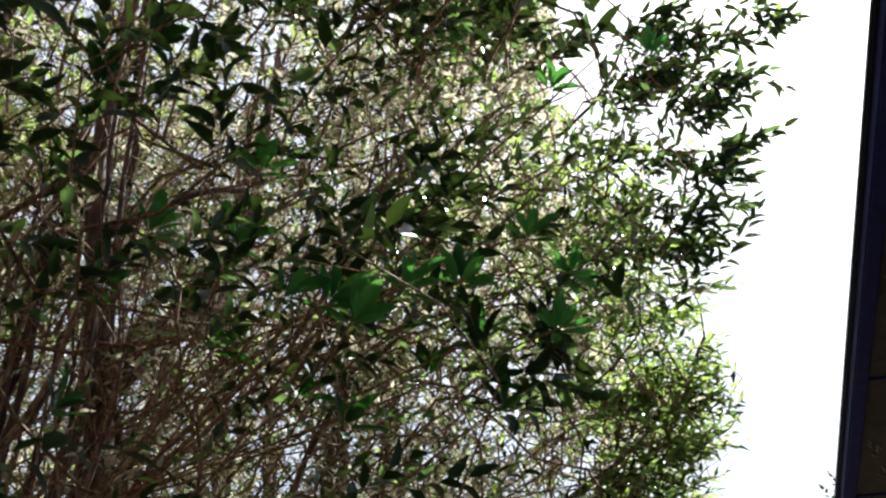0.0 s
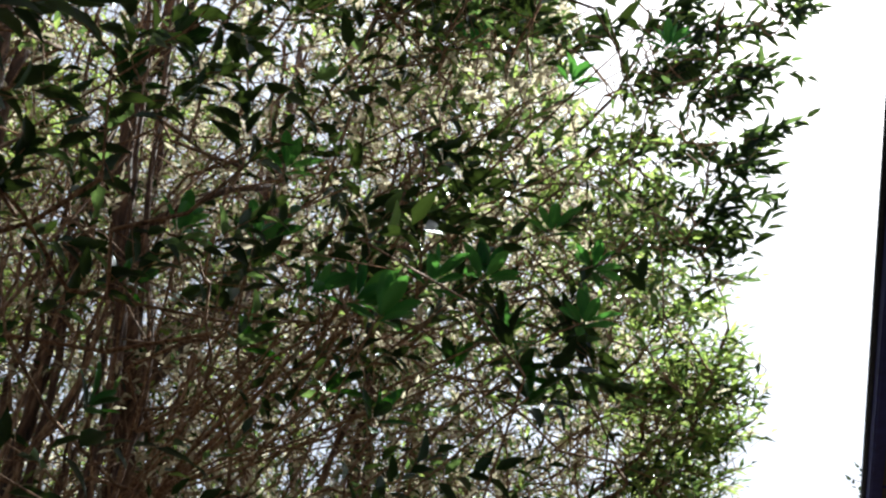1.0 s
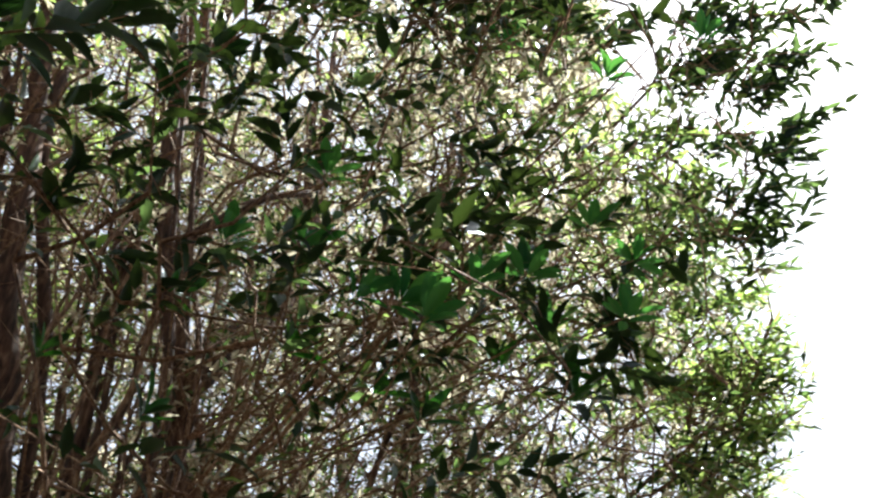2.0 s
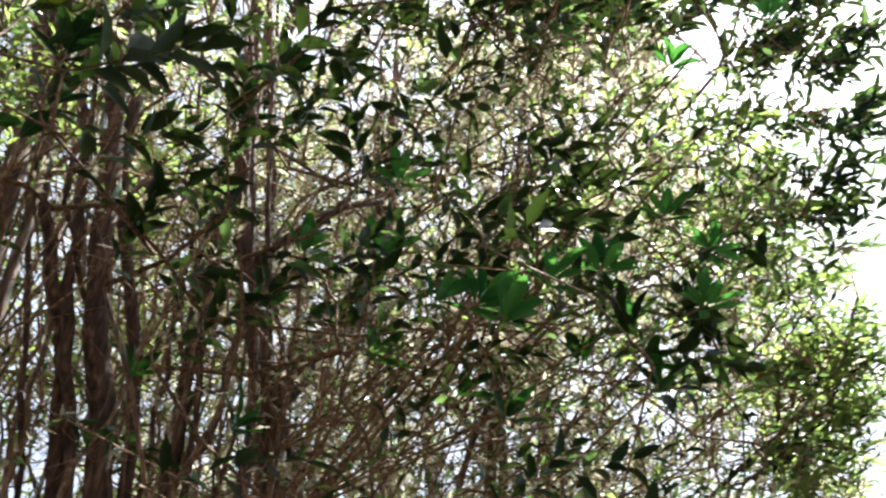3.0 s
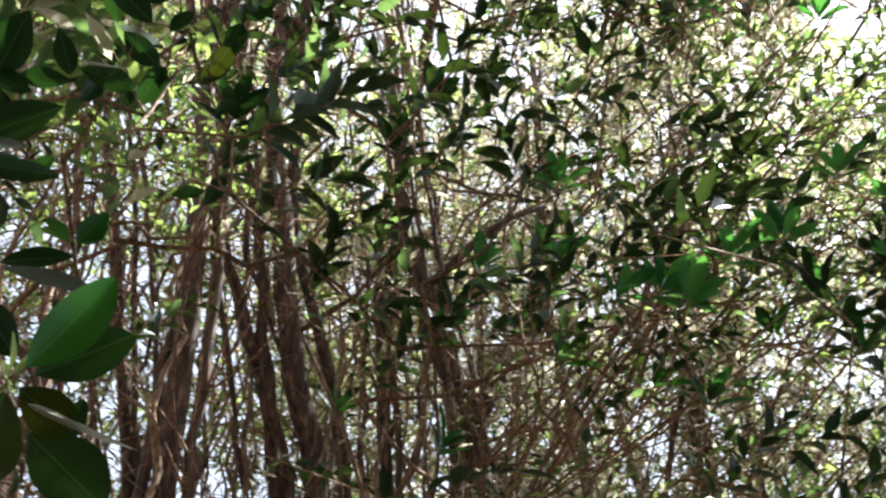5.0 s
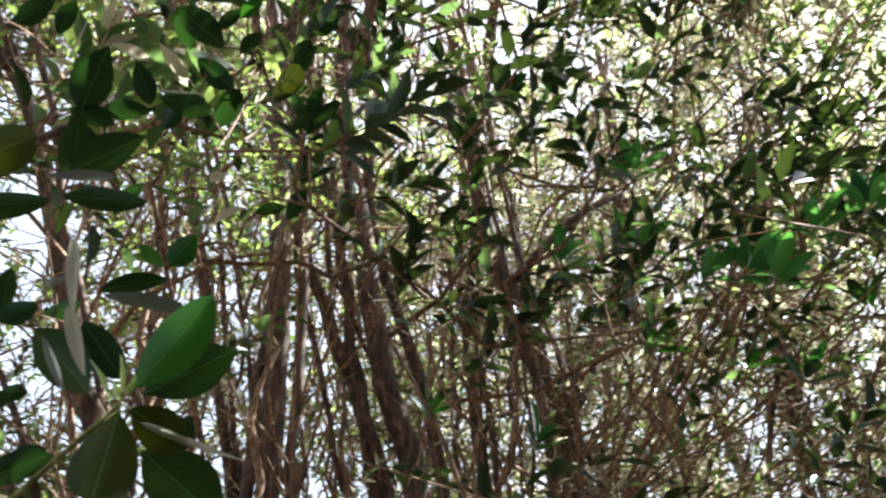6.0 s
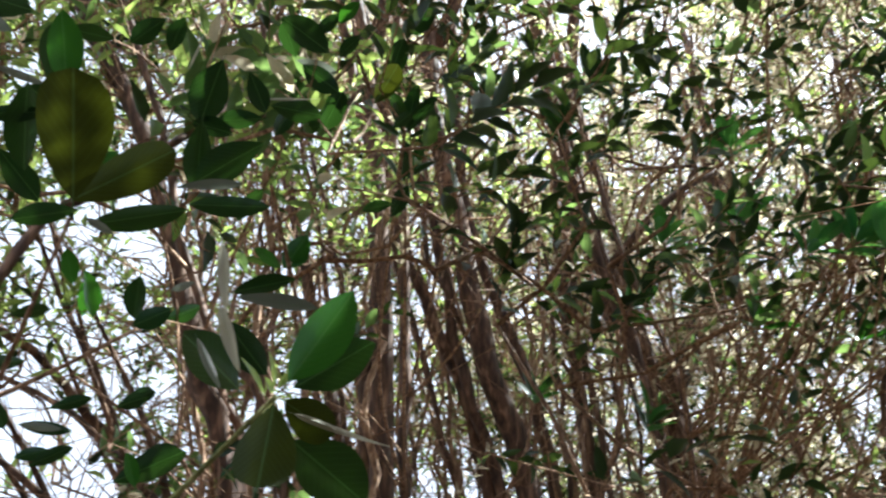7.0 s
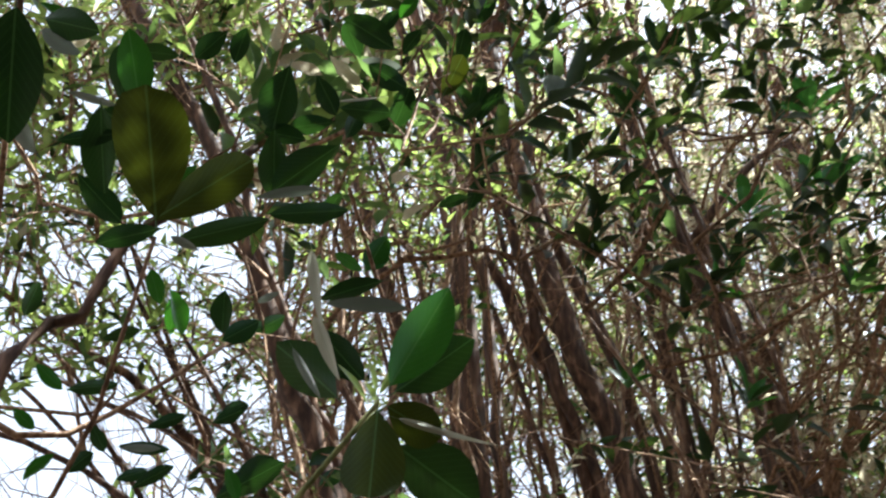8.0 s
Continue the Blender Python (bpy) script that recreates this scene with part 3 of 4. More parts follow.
tree_c, roots_c = hedge_tree(
    "forked hedge tree with leafy boughs over the passage", 2.7,
    [([(2.6, 1.98, 0), (2.55, 1.97, 1.8), (2.46, 1.95, 3.1), (2.35, 1.95, 3.45), (2.2, 1.95, 3.8), (2.05, 1.95, 4.3), (1.95, 2.0, 5.8)], 0.066, 0.028),
     ([(2.37, 1.95, 3.4), (2.5, 1.9, 3.65), (2.66, 1.85, 3.9), (2.8, 1.85, 4.2), (2.9, 1.85, 4.7), (3.0, 1.9, 6)], 0.062, 0.014),
     ([(2.62, 1.85, 0.02), (2.75, 1.6, 2.4), (2.85, 1.3, 3.6), (2.86, 0.91, 4.24), (2.78, 0.59, 4.41), (2.68, 0.29, 4.56), (2.5, 0.1, 4.75)], 0.02, 0.006),
     ([(2.62, 1.9, 0.02), (2.7, 1.5, 2.0), (2.8, 0.8, 2.8), (2.85, 0.3, 3.2), (2.8, 0.05, 3.5)], 0.015, 0.006)],
    {"face": 220, "rear": 1000, "crest": 160, "inside": 150, "shade_arch": 160, "brow": 150, "thicket": 960, "dark": 40}, 15, 13,
    limb=[(2.05, 1.95, 4.6), (1.9, 1.4, 5.8), (1.8, 0.7, 6.0), (1.8, 0.1, 5.8), (1.7, -0.3, 5.3)],
    clumps=[(2.29, 0.3, 3.82, 0.24, 40, 0.055, 6), (2.8, 0.2, 3.33, 0.2, 34, 0.055, 6), (2.75, 0.36, 3.05, 0.17, 22, 0.055, 6)],
    extra=[
        (1.010, 2.043, 4.257), (0.935, 2.185, 4.170), (0.887, 2.260, 4.121), (0.938, 2.301, 3.993), (0.874, 2.365, 3.882), (0.890, 2.440, 3.794),
        (0.759, 2.522, 3.750), (0.761, 2.527, 3.581), (0.722, 2.581, 3.525), (0.757, 2.629, 3.445), (0.730, 2.770, 3.432), (0.810, 2.719, 3.285),
        (0.808, 2.786, 3.173), (0.718, 2.909, 3.207), (0.715, 2.874, 3.055), (0.702, 2.140, 4.409), (0.845, 2.159, 4.354), (0.751, 2.256, 4.303),
        (0.671, 2.389, 4.344), (0.604, 2.603, 4.302), (0.758, 2.556, 4.165), (0.664, 2.684, 4.059), (0.476, 2.460, 4.718), (0.691, 2.707, 3.871),
        (0.697, 2.751, 3.473), (0.748, 2.796, 3.385), (0.793, 2.847, 3.282), (0.691, 2.879, 3.271), (0.638, 2.960, 3.147), (0.709, 2.826, 3.352), (0.616, 2.827, 3.385), (0.789, 2.759, 3.424), (0.675, 2.687, 3.571)])
CLUMPS_D = [
    (0.06, 1.84, 3.1, 0.3, 44, 0.056, 6), (-0.03, 1.88, 3.37, 0.3, 52, 0.056, 6), (0.3, 1.66, 3.7, 0.22, 34, 0.056, 6), (-0.02, 1.49, 3.19, 0.22, 22, 0.056, 6),
    (0.35, 1.92, 3.02, 0.14, 8, 0.056, 6), (0.12, 2.09, 2.98, 0.22, 16, 0.056, 6),
    (0.64, 1.92, 2.6, 0.12, 7, 0.066, 2), (0.28, 1.05, 2.84, 0.16, 18, 0.07, 2), (0.71, 1.62, 3.42, 0.3, 45, 0.056, 6)]
rng = np.random.default_rng(41)
LATTICE = []
for k in range(12):
    # slanting branches of the thin tree, crossing one another
    s1, l1, z1 = rng.uniform(-0.5, 0.3), rng.uniform(1.9, 2.7), rng.uniform(2.5, 3.5)
    s0, l0, z0 = 0.72 + rng.normal(0, 0.06), 2.1 + rng.normal(0, 0.12), 2.15 + 0.25 * (z1 - 2.5) + rng.normal(0, 0.08)
    LATTICE.append(([(s0, l0, z0), (0.65 * s0 + 0.35 * s1, 0.65 * l0 + 0.35 * l1 + rng.normal(0, 0.04), 0.62 * z0 + 0.38 * z1 + rng.normal(0.03, 0.03)),
                     (0.3 * s0 + 0.7 * s1, 0.3 * l0 + 0.7 * l1 + rng.normal(0, 0.04), 0.3 * z0 + 0.7 * z1 + rng.normal(0, 0.04)), (s1, l1, z1)], rng.uniform(0.008, 0.014), 0.003))
tree_d, roots_d = hedge_tree(
    "thin hedge tree with spreading bare branches", 0.75,
    [([(0.8, 1.65, 0), (0.72, 1.62, 1.5), (0.64, 1.6, 2.4), (0.55, 1.6, 2.6), (0.48, 1.6, 2.78), (0.3, 1.68, 3.3), (-0.1, 1.9, 4.2)], 0.045, 0.012),
     ([(0.85, 2.15, 0), (0.75, 2.2, 2.0), (0.66, 2.2, 2.67), (0.54, 2.2, 2.8), (0.37, 2.2, 2.92), (0.15, 2.2, 3.0), (-0.3, 2.25, 3.3)], 0.028, 0.008),
     ([(0.1, 1.2, 0), (-0.05, 1.15, 1.6), (-0.01, 1.1, 2.2), (0.05, 1.1, 2.28), (0.09, 1.1, 2.42), (0.16, 1.1, 2.52), (0.4, 1.2, 3.0)], 0.015, 0.006)] + LATTICE,
    {"face": 240, "rear": 1700, "crest": 200, "inside": 120, "shade_arch": 300}, 5, 14,
    limb=[(0.0, 1.85, 4.0), (0.2, 1.2, 4.4), (0.0, 0.6, 4.3), (-0.2, 0.1, 3.6), (-0.4, -0.3, 3.2)],
    clumps=CLUMPS_D)
# Trees at negative s, behind the walker, are added mostly to block sky light.
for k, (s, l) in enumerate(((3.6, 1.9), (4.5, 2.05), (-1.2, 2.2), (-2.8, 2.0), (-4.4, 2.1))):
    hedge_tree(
        "tall leafy hedge tree further along the passage; behind the walker, unseen and added for shade", s,
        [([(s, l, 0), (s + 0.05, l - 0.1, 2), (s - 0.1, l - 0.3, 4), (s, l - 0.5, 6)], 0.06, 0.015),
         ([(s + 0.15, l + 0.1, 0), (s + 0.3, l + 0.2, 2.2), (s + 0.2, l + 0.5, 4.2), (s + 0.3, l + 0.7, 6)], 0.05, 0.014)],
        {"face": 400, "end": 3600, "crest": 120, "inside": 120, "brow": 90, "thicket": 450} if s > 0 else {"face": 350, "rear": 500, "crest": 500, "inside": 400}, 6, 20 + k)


# pale slender branches that slant up through the front of the hedge
rng = np.random.default_rng(31)
for k in range(3):
    ds, dl, dz = rng.normal(0, 0.05, 3)
    mid = rng.normal(0, 0.035, (3, 3))
    stem(tree_b, [(1.9, 1.5, 2.6), (1.84, 1.0 + dl, 3.0 + dz), (1.80 + ds + mid[0, 0], 0.72 + dl, 3.18 + dz + mid[0, 2]), (1.77 + ds, 0.52 + dl + mid[1, 1], 3.28 + dz + mid[1, 2]),
                  (1.73 + ds + mid[2, 0], 0.27 + dl, 3.39 + 2 * dz + mid[2, 2]), (1.67 + 2 * ds, 0.09 + 0.12 * k, 3.58 + 2 * dz)],
         0.0075, 0.002, rng, "limb", 0.08, 0.007, mat_twig)


# ---- shoots that hang nearest the passage, leaf by leaf ----
def one_leaf_mesh(name, half, fold, sag, twist, mat=None, belly=1.0, blunt=0.8):
    """A leaf one metre long along y, later scaled: rounded lance shape with rib, fold and stalk."""
    rows, cols = 15, 5
    a, c = 0.9 * belly, blunt
    most = (a / (a + c)) ** a * (c / (a + c)) ** c
    v, f = [], []
    for i in range(rows):
        t = i / (rows - 1)
        w = max(0.004, half * t ** (0.9 * belly) * (1 - t) ** blunt / most)
        for j in range(cols):
            u = j / (cols - 1) * 2 - 1
            x, z = u * w, fold * abs(u) * w - sag * t * t + 0.012 * math.sin(9 * t + 2 * u) * abs(u)
            a = twist * t
            v.append((x * math.cos(a) - z * math.sin(a), 0.08 + 0.92 * t, x * math.sin(a) + z * math.cos(a)))
    for i in range(rows - 1):
        for j in range(cols - 1):
            a = i * cols + j
            f.append((a, a + 1, a + cols + 1, a + cols))
    n = len(v)
    for i, y in enumerate((0.0, 0.05, 0.1)):
        for k in range(4):
            b = k * math.pi / 2
            v.append((0.011 * math.cos(b), y, 0.011 * math.sin(b) - 0.004))
    for i in range(2):
        for k in range(4):
            f.append((n + i * 4 + k, n + i * 4 + (k + 1) % 4, n + i * 4 + 4 + (k + 1) % 4, n + i * 4 + 4 + k))
    return mesh_of(name, v, f, mat or mat_leaf_one)


LEAVES = [
    one_leaf_mesh("leaf", 0.5, 0.35, 0.08, 0.1), one_leaf_mesh("leaf", 0.5, 0.2, 0.14, -0.25), one_leaf_mesh("leaf", 0.5, 0.5, 0.03, 0.5),
    one_leaf_mesh("leaf", 0.5, 0.3, 0.05, 0.9, mat_pale, 0.6), one_leaf_mesh("leaf", 0.5, 0.3, 0.1, 0.2, mat_shade_copy), one_leaf_mesh("leaf", 0.5, 0.25, 0.06, 0.1, mat_olive, 0.95, 0.5),
    one_leaf_mesh("leaf", 0.5, 0.2, 0.06, 0.15, mat_sky_sheen, 0.8), one_leaf_mesh("leaf", 0.5, 0.4, 0.16, -0.4, mat_shade_copy, 1.2),
    one_leaf_mesh("leaf", 0.5, 0.35, 0.1, 0.15, mat_lit_tuft, 1.1), one_leaf_mesh("leaf", 0.5, 0.3, 0.16, -0.3, mat_lit_tuft, 1.2), one_leaf_mesh("leaf", 0.5, 0.3, 0.06, 0.2, mat_bud, 0.8)]


def leaf(shoot, foot, tip, width, facing, kind):
    """width: of the length; facing: the way its upper side looks."""
    foot, tip = Vector(foot), Vector(tip)
    y = (tip - foot)
    ln = y.length
    y.normalize()
    z = Vector(facing)
    z = (z - y * z.dot(y)).normalized()
    x = y.cross(z)
    m = Matrix((x * ln * width, y * ln, z * ln * max(width, 0.35))).transposed().to_4x4()
    m.translation = foot
    ob = new("leaf", LEAVES[kind])
    ob.parent = shoot
    ob.matrix_local = m
    return ob


def shoot(tree, roots, joint, r, rng, label, mat):
    """A twig from the nearest stem to the joint where leaves sit."""
    joint = np.array(joint)
    cost = np.linalg.norm(roots - joint, axis=1) + 0.8 * np.maximum(0, roots[:, 2] - joint[2] + 0.25)
    start = roots[int(np.argmin(cost))]
    mid = 0.5 * (start + joint) + rng.normal(0, 0.05, 3) - (0, 0, 0.06)
    line = spline([start, mid, joint], 0.06)
    v, f = tube(line, np.linspace(r * 1.7, r, len(line)), 6, rng, 0.08)
    return part("shoot", mesh_of("shoot", v, f, mat), tree, label)


rng = np.random.default_rng(77)
TUFTS = [
    (-0.615, 1.470, 2.901), (-0.469, 1.515, 2.906), (-0.349, 1.520, 2.776), (-0.269, 1.537, 2.774), (-0.223, 1.522, 2.719), (-0.136, 1.610, 2.864),
    (-0.028, 1.686, 2.935), (0.127, 1.851, 3.201), (0.225, 1.902, 3.128), (0.037, 1.803, 2.771), (0.004, 1.841, 2.894), (-0.785, 1.658, 2.916),
    (-0.554, 1.795, 2.847), (-0.776, 1.625, 2.596), (0.213, 1.867, 3.746), (-0.062, 1.836, 3.913), (-1.082, 1.711, 2.816), (0.517, 1.972, 4.004),
    (-0.243, 1.667, 2.585), (0.056, 1.831, 2.725), (-0.474, 1.636, 3.226), (-0.843, 1.154, 3.223), (-0.662, 1.333, 3.300), (-0.837, 0.888, 2.876),
    (-0.798, 1.438, 3.292), (-0.916, 0.993, 2.886), (0.183, 1.821, 2.908), (-0.111, 1.960, 2.893), (-0.356, 1.794, 2.735)]
for k, joint in enumerate(TUFTS):
    tree, roots = (tree_a, roots_a) if joint[1] < 1.45 else (tree_b, roots_b)
    # shaded and half-shaded tufts take the darker leaf copies, the others the lit one
    shady, half_shady = 20 < k < 26, k in (9, 11, 12, 13, 16, 18, 19, 27, 28)
    tw = shoot(tree, roots, joint, 0.0022, rng, "thin shoot with a tuft of leaves painted dark for shade" if shady or half_shady else "thin shoot with a tuft of fresh green leaves, painted bright as if lit", mat_twig)
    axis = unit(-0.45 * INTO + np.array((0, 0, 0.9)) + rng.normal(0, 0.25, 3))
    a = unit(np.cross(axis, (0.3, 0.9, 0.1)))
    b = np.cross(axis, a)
    n = 7 if half_shady else 10
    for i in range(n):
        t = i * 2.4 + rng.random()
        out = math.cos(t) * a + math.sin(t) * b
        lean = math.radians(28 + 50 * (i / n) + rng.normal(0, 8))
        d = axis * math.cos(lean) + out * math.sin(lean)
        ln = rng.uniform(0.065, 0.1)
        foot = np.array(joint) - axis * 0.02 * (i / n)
        leaf(tw, foot, foot + d * ln, rng.uniform(0.28, 0.36), axis - 0.3 * out + (0, 0, 0.3), (4, 7)[i % 2] if shady else (0, 4)[i % 2] if half_shady else 8 + i % 2)


# a pair of yellowing leaves among the tufts
tw = shoot(tree_b, roots_b, (-0.258, 1.664, 2.773), 0.0018, rng, "thin shoot with two yellowing leaves", mat_twig)
leaf(tw, (-0.258, 1.664, 2.773), (-0.218, 1.639, 2.816), 0.36, (-0.5, -0.3, 0.8), 10)
leaf(tw, (-0.26, 1.626, 2.825), (-0.27, 1.658, 2.778), 0.22, (-0.6, 0.3, 0.7), 10)
tw = shoot(tree_d, roots_d, (-0.486, 0.308, 1.909), 0.0019, rng, "leafy shoot close to the passage, lit from behind", mat_green_twig)
leaf(tw, (-0.482, 0.309, 1.913), (-0.427, 0.317, 1.977), 0.44, (-0.43, 0.80, 0.41), 0)
leaf(tw, (-0.493, 0.323, 1.922), (-0.457, 0.374, 1.976), 0.42, (-0.44, 0.78, 0.45), 7)
leaf(tw, (-0.487, 0.308, 1.908), (-0.493, 0.307, 1.840), 0.62, (-0.46, 0.66, 0.60), 5)
leaf(tw, (-0.491, 0.316, 1.913), (-0.483, 0.365, 1.903), 0.60, (-0.68, 0.52, 0.52), 5)
leaf(tw, (-0.486, 0.240, 2.007), (-0.500, 0.267, 1.953), 0.16, (-0.72, 0.46, 0.52), 3)
leaf(tw, (-0.505, 0.261, 1.970), (-0.512, 0.295, 1.931), 0.19, (-0.58, 0.62, 0.52), 3)
leaf(tw, (-0.485, 0.317, 1.901), (-0.465, 0.408, 1.906), 0.07, (-0.66, 0.60, 0.45), 3)
leaf(tw, (-0.556, 0.285, 1.979), (-0.544, 0.307, 1.935), 0.14, (-0.80, 0.36, 0.48), 6)
leaf(tw, (-0.487, 0.306, 1.911), (-0.510, 0.320, 1.962), 0.12, (-0.17, 0.70, 0.70), 10)
leaf(tw, (-0.486, 0.307, 1.912), (-0.478, 0.318, 1.944), 0.16, (-0.4, 0.75, 0.5), 10)
leaf(tw, (-0.486, 0.306, 1.909), (-0.500, 0.309, 1.930), 0.2, (-0.4, 0.75, 0.5), 10)
leaf(tw, (-0.533, 0.366, 1.921), (-0.526, 0.452, 1.897), 0.55, (-0.66, 0.57, 0.49), 7)
leaf(tw, (-0.498, 0.310, 1.912), (-0.538, 0.318, 1.968), 0.10, (-0.22, 0.43, 0.88), 10)
leaf(tw, (-0.585, 0.366, 1.975), (-0.626, 0.331, 2.034), 0.50, (-0.38, 0.50, 0.78), 7)
leaf(tw, (-0.601, 0.346, 2.049), (-0.592, 0.394, 2.011), 0.50, (-0.79, 0.42, 0.45), 4)
leaf(tw, (-0.610, 0.483, 1.983), (-0.591, 0.473, 2.018), 0.40, (-0.28, 0.83, 0.48), 7)
tw = shoot(tree_d, roots_d, (-0.650, 0.214, 2.094), 0.0019, rng, "broad-leaved olive green shoot close to the passage", mat_twig)
leaf(tw, (-0.647, 0.213, 2.098), (-0.568, 0.137, 2.152), 0.50, (-0.56, 0.44, 0.70), 5)
leaf(tw, (-0.640, 0.174, 2.199), (-0.618, 0.137, 2.260), 0.42, (-0.40, 0.64, 0.66), 1)
leaf(tw, (-0.670, 0.214, 2.119), (-0.572, 0.246, 2.151), 0.36, (-0.58, 0.54, 0.61), 5)
leaf(tw, (-0.649, 0.208, 2.129), (-0.635, 0.232, 2.176), 0.26, (-0.44, 0.35, 0.82), 0)
leaf(tw, (-0.695, 0.160, 2.254), (-0.759, 0.213, 2.212), 0.42, (-0.82, -0.18, 0.54), 4)
leaf(tw, (-0.694, 0.249, 2.152), (-0.748, 0.213, 2.145), 0.32, (-0.44, 0.08, 0.89), 7)
leaf(tw, (-0.703, 0.253, 2.140), (-0.649, 0.324, 2.180), 0.26, (-0.63, 0.55, 0.55), 4)
leaf(tw, (-0.677, 0.241, 2.128), (-0.681, 0.275, 2.134), 0.22, (-0.63, 0.31, 0.72), 6)
leaf(tw, (-0.731, 0.260, 2.263), (-0.739, 0.183, 2.291), 0.50, (-0.33, 0.30, 0.90), 4)
leaf(tw, (-0.784, 0.191, 2.244), (-0.785, 0.251, 2.214), 0.42, (-0.83, 0.20, 0.52), 7)
leaf(tw, (-0.747, 0.149, 2.225), (-0.710, 0.194, 2.242), 0.28, (-0.69, 0.41, 0.60), 4)
leaf(tw, (-0.698, 0.184, 2.257), (-0.664, 0.153, 2.297), 0.40, (-0.43, 0.51, 0.75), 7)
leaf(tw, (-0.750, 0.147, 2.294), (-0.730, 0.195, 2.294), 0.16, (-0.69, 0.29, 0.66), 6)
# Leaf kinds 4 and 7 hold the shade in their own green.
tw = shoot(tree_d, roots_d, (-0.473, 0.003, 2.048), 0.002, rng, "shoot hanging over the passage, leaves painted dark as if shadowed", mat_twig)
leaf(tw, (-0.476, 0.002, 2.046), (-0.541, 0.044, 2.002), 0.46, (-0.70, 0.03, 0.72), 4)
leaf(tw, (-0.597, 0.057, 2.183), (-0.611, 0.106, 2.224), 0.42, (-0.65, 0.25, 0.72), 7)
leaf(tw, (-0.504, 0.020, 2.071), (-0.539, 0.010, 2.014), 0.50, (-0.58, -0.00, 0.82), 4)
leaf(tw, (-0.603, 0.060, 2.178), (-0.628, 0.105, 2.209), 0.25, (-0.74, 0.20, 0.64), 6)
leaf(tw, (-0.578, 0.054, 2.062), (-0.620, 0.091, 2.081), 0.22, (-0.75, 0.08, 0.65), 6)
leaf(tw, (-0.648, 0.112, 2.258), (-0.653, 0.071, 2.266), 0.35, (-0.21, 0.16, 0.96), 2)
tw = shoot(tree_a, roots_a, (-0.667, 0.440, 2.309), 0.0024, rng, "dark green shoot, shade painted into its leaves", mat_twig)
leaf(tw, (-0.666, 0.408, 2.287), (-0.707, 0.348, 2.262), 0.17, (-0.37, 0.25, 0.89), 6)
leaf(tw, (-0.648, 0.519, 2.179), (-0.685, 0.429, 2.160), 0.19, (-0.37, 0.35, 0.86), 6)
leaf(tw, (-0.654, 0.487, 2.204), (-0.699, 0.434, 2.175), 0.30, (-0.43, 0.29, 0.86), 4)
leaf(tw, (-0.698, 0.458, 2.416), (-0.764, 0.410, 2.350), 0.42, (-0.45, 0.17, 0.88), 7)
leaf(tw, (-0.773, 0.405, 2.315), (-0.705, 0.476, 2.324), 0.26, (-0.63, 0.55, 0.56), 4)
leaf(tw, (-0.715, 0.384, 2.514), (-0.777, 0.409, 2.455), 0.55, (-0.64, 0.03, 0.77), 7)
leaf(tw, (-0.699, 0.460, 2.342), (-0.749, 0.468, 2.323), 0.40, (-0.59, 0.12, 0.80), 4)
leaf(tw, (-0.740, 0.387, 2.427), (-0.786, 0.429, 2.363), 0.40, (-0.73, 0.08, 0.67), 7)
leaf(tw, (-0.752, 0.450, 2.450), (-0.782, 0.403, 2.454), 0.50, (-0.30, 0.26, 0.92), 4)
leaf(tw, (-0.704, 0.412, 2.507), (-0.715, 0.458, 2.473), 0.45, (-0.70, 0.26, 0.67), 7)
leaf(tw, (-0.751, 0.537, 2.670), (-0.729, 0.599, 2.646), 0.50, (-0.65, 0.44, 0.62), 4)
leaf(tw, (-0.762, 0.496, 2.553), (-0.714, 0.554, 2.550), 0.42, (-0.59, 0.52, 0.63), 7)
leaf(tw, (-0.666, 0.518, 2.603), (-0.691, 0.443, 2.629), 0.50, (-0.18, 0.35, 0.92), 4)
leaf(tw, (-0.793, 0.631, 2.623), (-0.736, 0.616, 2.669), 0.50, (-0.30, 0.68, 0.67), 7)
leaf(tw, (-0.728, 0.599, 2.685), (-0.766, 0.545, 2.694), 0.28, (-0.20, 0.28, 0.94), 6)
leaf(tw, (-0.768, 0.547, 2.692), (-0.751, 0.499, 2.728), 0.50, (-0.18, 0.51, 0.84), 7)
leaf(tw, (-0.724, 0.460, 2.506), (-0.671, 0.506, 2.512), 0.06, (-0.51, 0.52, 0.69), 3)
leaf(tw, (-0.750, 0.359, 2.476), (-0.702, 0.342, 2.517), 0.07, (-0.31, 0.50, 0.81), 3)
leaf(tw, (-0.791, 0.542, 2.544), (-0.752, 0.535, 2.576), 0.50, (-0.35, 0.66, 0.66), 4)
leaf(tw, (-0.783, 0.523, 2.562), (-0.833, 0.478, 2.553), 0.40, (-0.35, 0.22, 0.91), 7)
tw = shoot(tree_a, roots_a, (-0.956, 0.743, 2.511), 0.0022, rng, "green leaf tuft on a thin shoot", mat_twig)
leaf(tw, (-0.954, 0.737, 2.517), (-0.915, 0.748, 2.575), 0.55, (-0.55, 0.65, 0.52), 0)
leaf(tw, (-0.952, 0.738, 2.519), (-0.981, 0.703, 2.553), 0.40, (-0.08, 0.42, 0.91), 1)
leaf(tw, (-0.948, 0.739, 2.521), (-0.926, 0.766, 2.550), 0.30, (-0.43, 0.90, 0.11), 2)
leaf(tw, (-0.829, 0.639, 2.691), (-0.826, 0.574, 2.733), 0.50, (-0.20, 0.48, 0.85), 7)
leaf(tw, (-0.790, 0.743, 2.783), (-0.726, 0.728, 2.829), 0.50, (-0.26, 0.69, 0.68), 5)
leaf(tw, (-0.784, 0.782, 2.759), (-0.743, 0.788, 2.778), 0.45, (-0.33, 0.68, 0.66), 7)
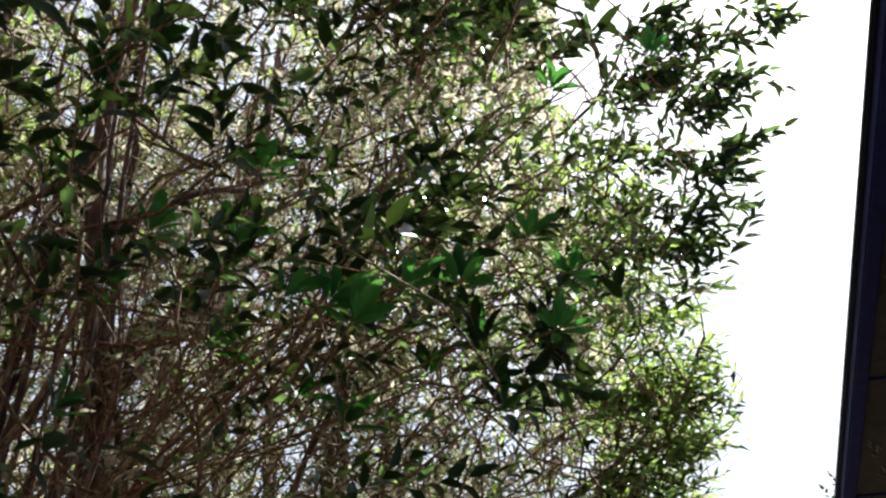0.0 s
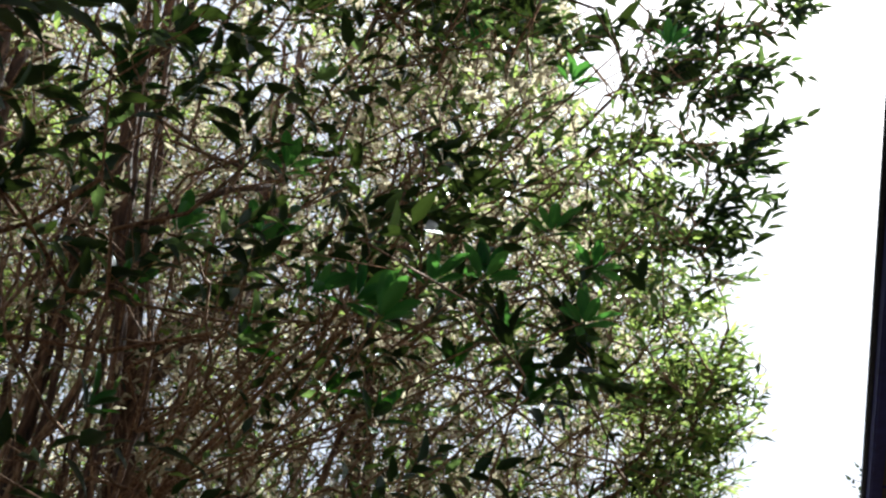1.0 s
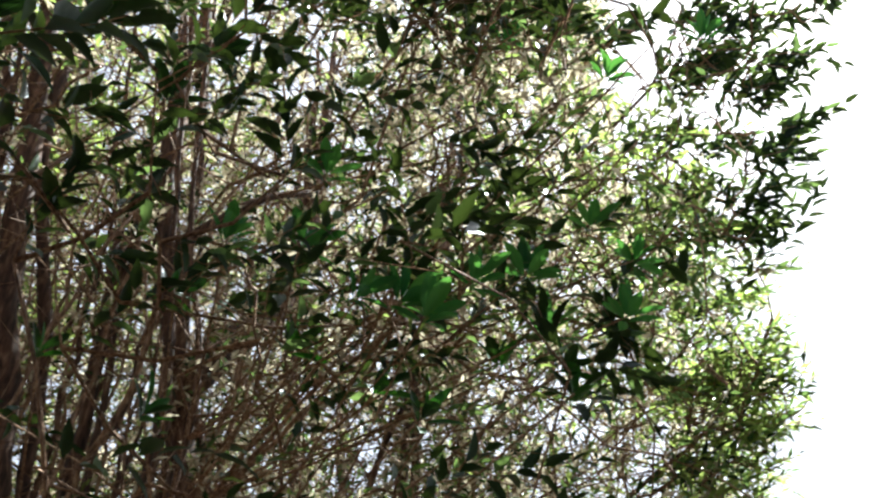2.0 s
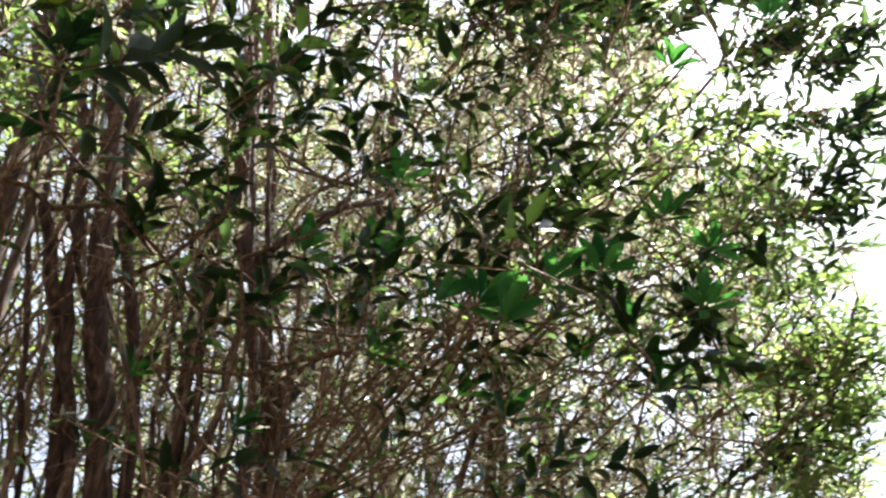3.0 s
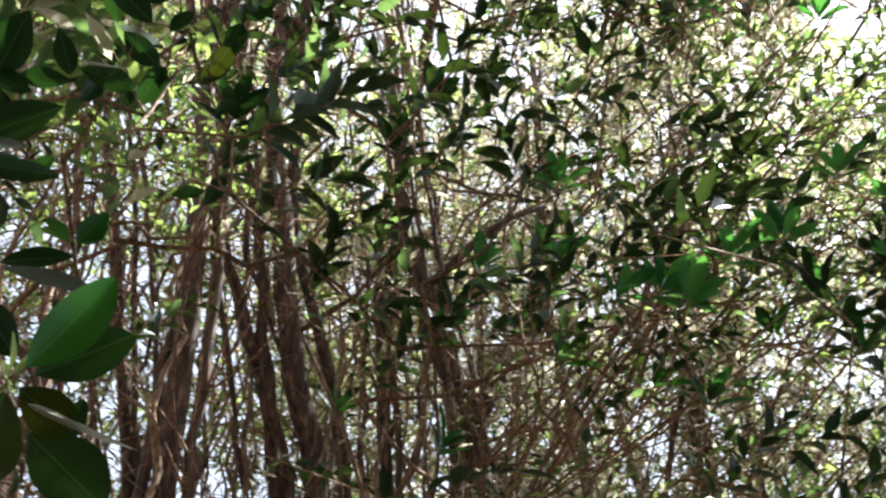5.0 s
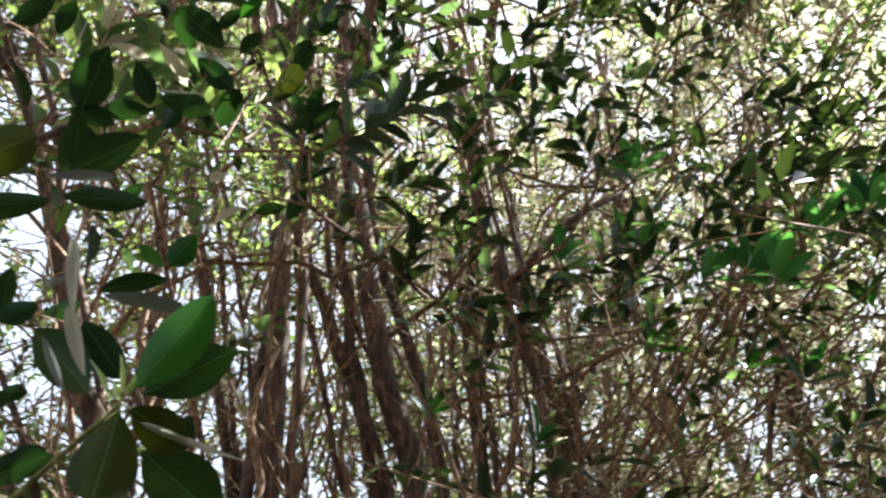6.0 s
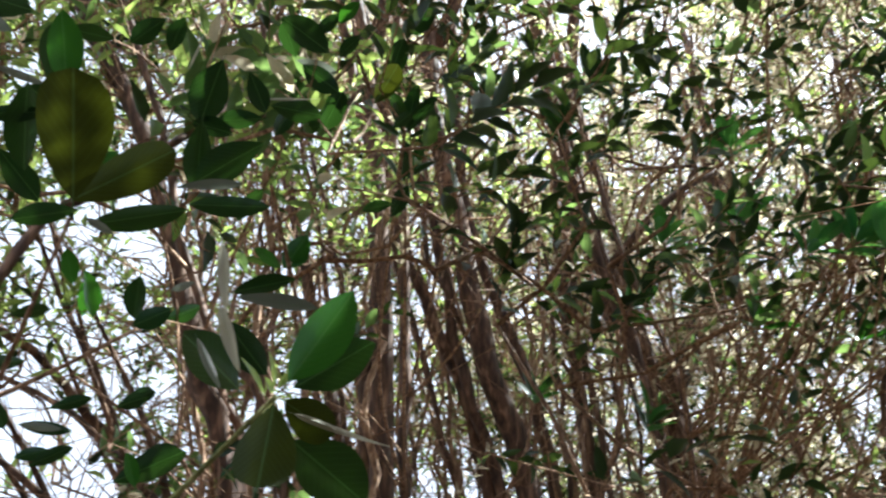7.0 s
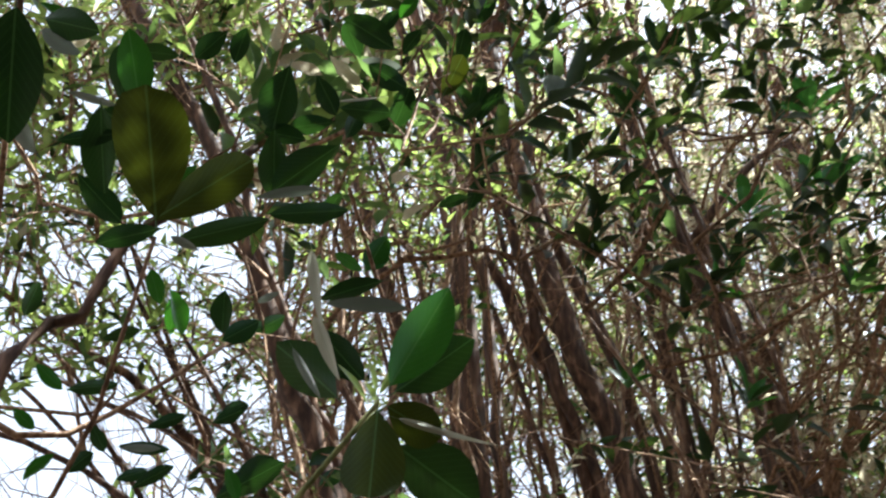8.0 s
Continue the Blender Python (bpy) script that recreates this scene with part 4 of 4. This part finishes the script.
leaf(tw, (-0.724, 0.629, 2.890), (-0.769, 0.628, 2.867), 0.50, (-0.42, 0.14, 0.90), 0)
leaf(tw, (-0.628, 0.711, 2.887), (-0.692, 0.706, 2.860), 0.50, (-0.36, 0.19, 0.91), 7)
leaf(tw, (-0.828, 0.854, 2.673), (-0.875, 0.825, 2.663), 0.40, (-0.36, 0.32, 0.88), 4)
tw = shoot(tree_d, roots_d, (-0.966, 0.551, 2.329), 0.0025, rng, "dark leaves on a low bare twig", mat_twig)
leaf(tw, (-0.930, 0.479, 2.255), (-0.905, 0.515, 2.291), 0.50, (-0.61, 0.60, 0.51), 4)
leaf(tw, (-1.115, 0.607, 2.272), (-1.082, 0.635, 2.291), 0.48, (-0.66, 0.62, 0.42), 7)
leaf(tw, (-1.024, 0.489, 2.309), (-1.007, 0.448, 2.360), 0.45, (-0.33, 0.79, 0.52), 2)
leaf(tw, (-1.223, 0.694, 2.224), (-1.138, 0.761, 2.281), 0.35, (-0.62, 0.63, 0.46), 7)
leaf(tw, (-1.030, 0.546, 2.431), (-1.061, 0.570, 2.377), 0.55, (-0.82, 0.01, 0.57), 4)
leaf(tw, (-1.204, 0.551, 2.185), (-1.160, 0.589, 2.220), 0.30, (-0.64, 0.56, 0.53), 7)
leaf(tw, (-1.126, 0.677, 2.179), (-1.120, 0.647, 2.223), 0.40, (-0.44, 0.62, 0.65), 0)
leaf(tw, (-1.082, 0.404, 2.295), (-1.049, 0.441, 2.314), 0.35, (-0.65, 0.47, 0.60), 7)
leaf(tw, (-1.193, 0.520, 2.233), (-1.163, 0.568, 2.238), 0.20, (-0.70, 0.43, 0.58), 6)
leaf(tw, (-0.950, 0.540, 2.356), (-0.924, 0.558, 2.370), 0.30, (-0.57, 0.58, 0.58), 6)
leaf(tw, (-1.094, 0.490, 2.397), (-1.079, 0.456, 2.437), 0.45, (-0.44, 0.54, 0.71), 1)
tw = shoot(tree_d, roots_d, (-1.448, 0.744, 2.522), 0.0025, rng, "thin twig with scattered dark leaves against the sky", mat_twig)
leaf(tw, (-1.540, 0.592, 2.507), (-1.488, 0.665, 2.528), 0.30, (-0.77, 0.48, 0.42), 4)
leaf(tw, (-1.570, 0.772, 2.515), (-1.515, 0.828, 2.545), 0.30, (-0.71, 0.57, 0.41), 7)
leaf(tw, (-1.606, 0.742, 2.483), (-1.553, 0.827, 2.488), 0.25, (-0.76, 0.47, 0.45), 4)
leaf(tw, (-1.586, 0.648, 2.385), (-1.549, 0.676, 2.424), 0.50, (-0.72, 0.60, 0.34), 7)
leaf(tw, (-1.546, 0.721, 2.386), (-1.510, 0.763, 2.407), 0.40, (-0.74, 0.56, 0.36), 4)
leaf(tw, (-1.374, 0.828, 2.339), (-1.304, 0.872, 2.395), 0.40, (-0.61, 0.68, 0.41), 7)
leaf(tw, (-1.449, 0.455, 2.540), (-1.412, 0.451, 2.593), 0.50, (-0.61, 0.55, 0.57), 4)
leaf(tw, (-1.482, 0.746, 2.660), (-1.441, 0.720, 2.730), 0.40, (-0.49, 0.62, 0.62), 1)
leaf(tw, (-1.325, 0.809, 2.624), (-1.270, 0.845, 2.655), 0.45, (-0.62, 0.66, 0.43), 4)
leaf(tw, (-1.411, 0.823, 2.500), (-1.371, 0.859, 2.519), 0.50, (-0.69, 0.64, 0.34), 7)
leaf(tw, (-1.341, 1.002, 2.398), (-1.296, 1.029, 2.428), 0.50, (-0.59, 0.75, 0.31), 4)
leaf(tw, (-1.690, 0.732, 2.566), (-1.695, 0.776, 2.519), 0.45, (-0.90, 0.21, 0.39), 7)
leaf(tw, (-1.623, 0.567, 2.593), (-1.618, 0.629, 2.558), 0.40, (-0.90, 0.23, 0.37), 0)
leaf(tw, (-1.669, 0.568, 2.519), (-1.665, 0.617, 2.492), 0.45, (-0.91, 0.23, 0.33), 1)
leaf(tw, (-1.739, 0.704, 2.509), (-1.783, 0.673, 2.456), 0.40, (-0.71, 0.11, 0.70), 2)
tw = shoot(tree_a, roots_a, (-0.854, 0.671, 2.857), 0.0025, rng, "shoot high in the hedge, leaves painted dark for shade", mat_twig)
leaf(tw, (-0.910, 0.351, 2.652), (-0.945, 0.295, 2.646), 0.40, (-0.33, 0.13, 0.94), 4)
leaf(tw, (-0.903, 0.413, 2.762), (-0.959, 0.396, 2.728), 0.50, (-0.45, 0.04, 0.89), 7)
leaf(tw, (-0.884, 0.428, 2.769), (-0.928, 0.442, 2.731), 0.50, (-0.55, 0.06, 0.83), 4)
leaf(tw, (-0.840, 0.837, 2.958), (-0.777, 0.806, 3.012), 0.45, (-0.19, 0.62, 0.76), 7)
leaf(tw, (-0.818, 0.676, 2.809), (-0.855, 0.622, 2.819), 0.45, (-0.21, 0.28, 0.94), 4)
leaf(tw, (-0.894, 0.921, 2.718), (-0.845, 0.909, 2.762), 0.45, (-0.26, 0.70, 0.66), 7)
leaf(tw, (-0.866, 0.747, 2.801), (-0.922, 0.712, 2.786), 0.40, (-0.33, 0.22, 0.92), 4)
leaf(tw, (-0.774, 0.645, 2.918), (-0.827, 0.637, 2.892), 0.40, (-0.38, 0.13, 0.92), 7)
leaf(tw, (-0.770, 0.685, 2.897), (-0.817, 0.684, 2.872), 0.50, (-0.40, 0.15, 0.90), 4)


# ---- a tree far down the passage, just showing beside the eave ----
def far_tree(x, y, height):
    rng = np.random.default_rng(91)
    tree = new("street_tree")
    tree.location = (x, y, 0)
    tagged(tree, "distant green tree beyond the house", "tree")
    line = spline([(0, 0, 0), (0.1, 0.1, height * 0.4), (-0.1, 0.0, height * 0.75), (0, 0, height * 0.95)], 0.4)
    v, f = tube(line, np.linspace(0.16, 0.02, len(line)), 9, rng, 0.1)
    part("trunk", mesh_of("trunk", v, f, mat_bark), tree)
    p = rng.normal(0, 1, (260, 3))
    p = unit(p) * rng.uniform(0.35, 1.0, (260, 1)) * (1.5, 1.5, height * 0.25)
    tips = p + (0, 0, height * 0.75)
    ways = unit(p * (1, 1, 0.5) + (0, 0, 0.8))
    starts, load = network(line[len(line) // 3:], tips - ways * 0.3)
    rr = 0.006 * load ** 0.42
    v, f = twig_net(starts, tips, rr * 1.3, rr * 0.5, rng)
    part("boughs", mesh_of("boughs", v, f, mat_twig), tree)["kind"] = "stuff"
    place, d, up, ln, wd = sprays(tips, ways, np.full(len(tips), 0.5), rng.integers(8, 14, len(tips)), np.full(len(tips), 0.12), rng)
    v, f = leaf_cloud(place, d, up, ln, wd * 1.4)
    part("crown", mesh_of("crown", v, f, (mat_leaf,)), tree)["kind"] = "stuff"
    return tree


far_tree(5.6, 13.4, 8.9)
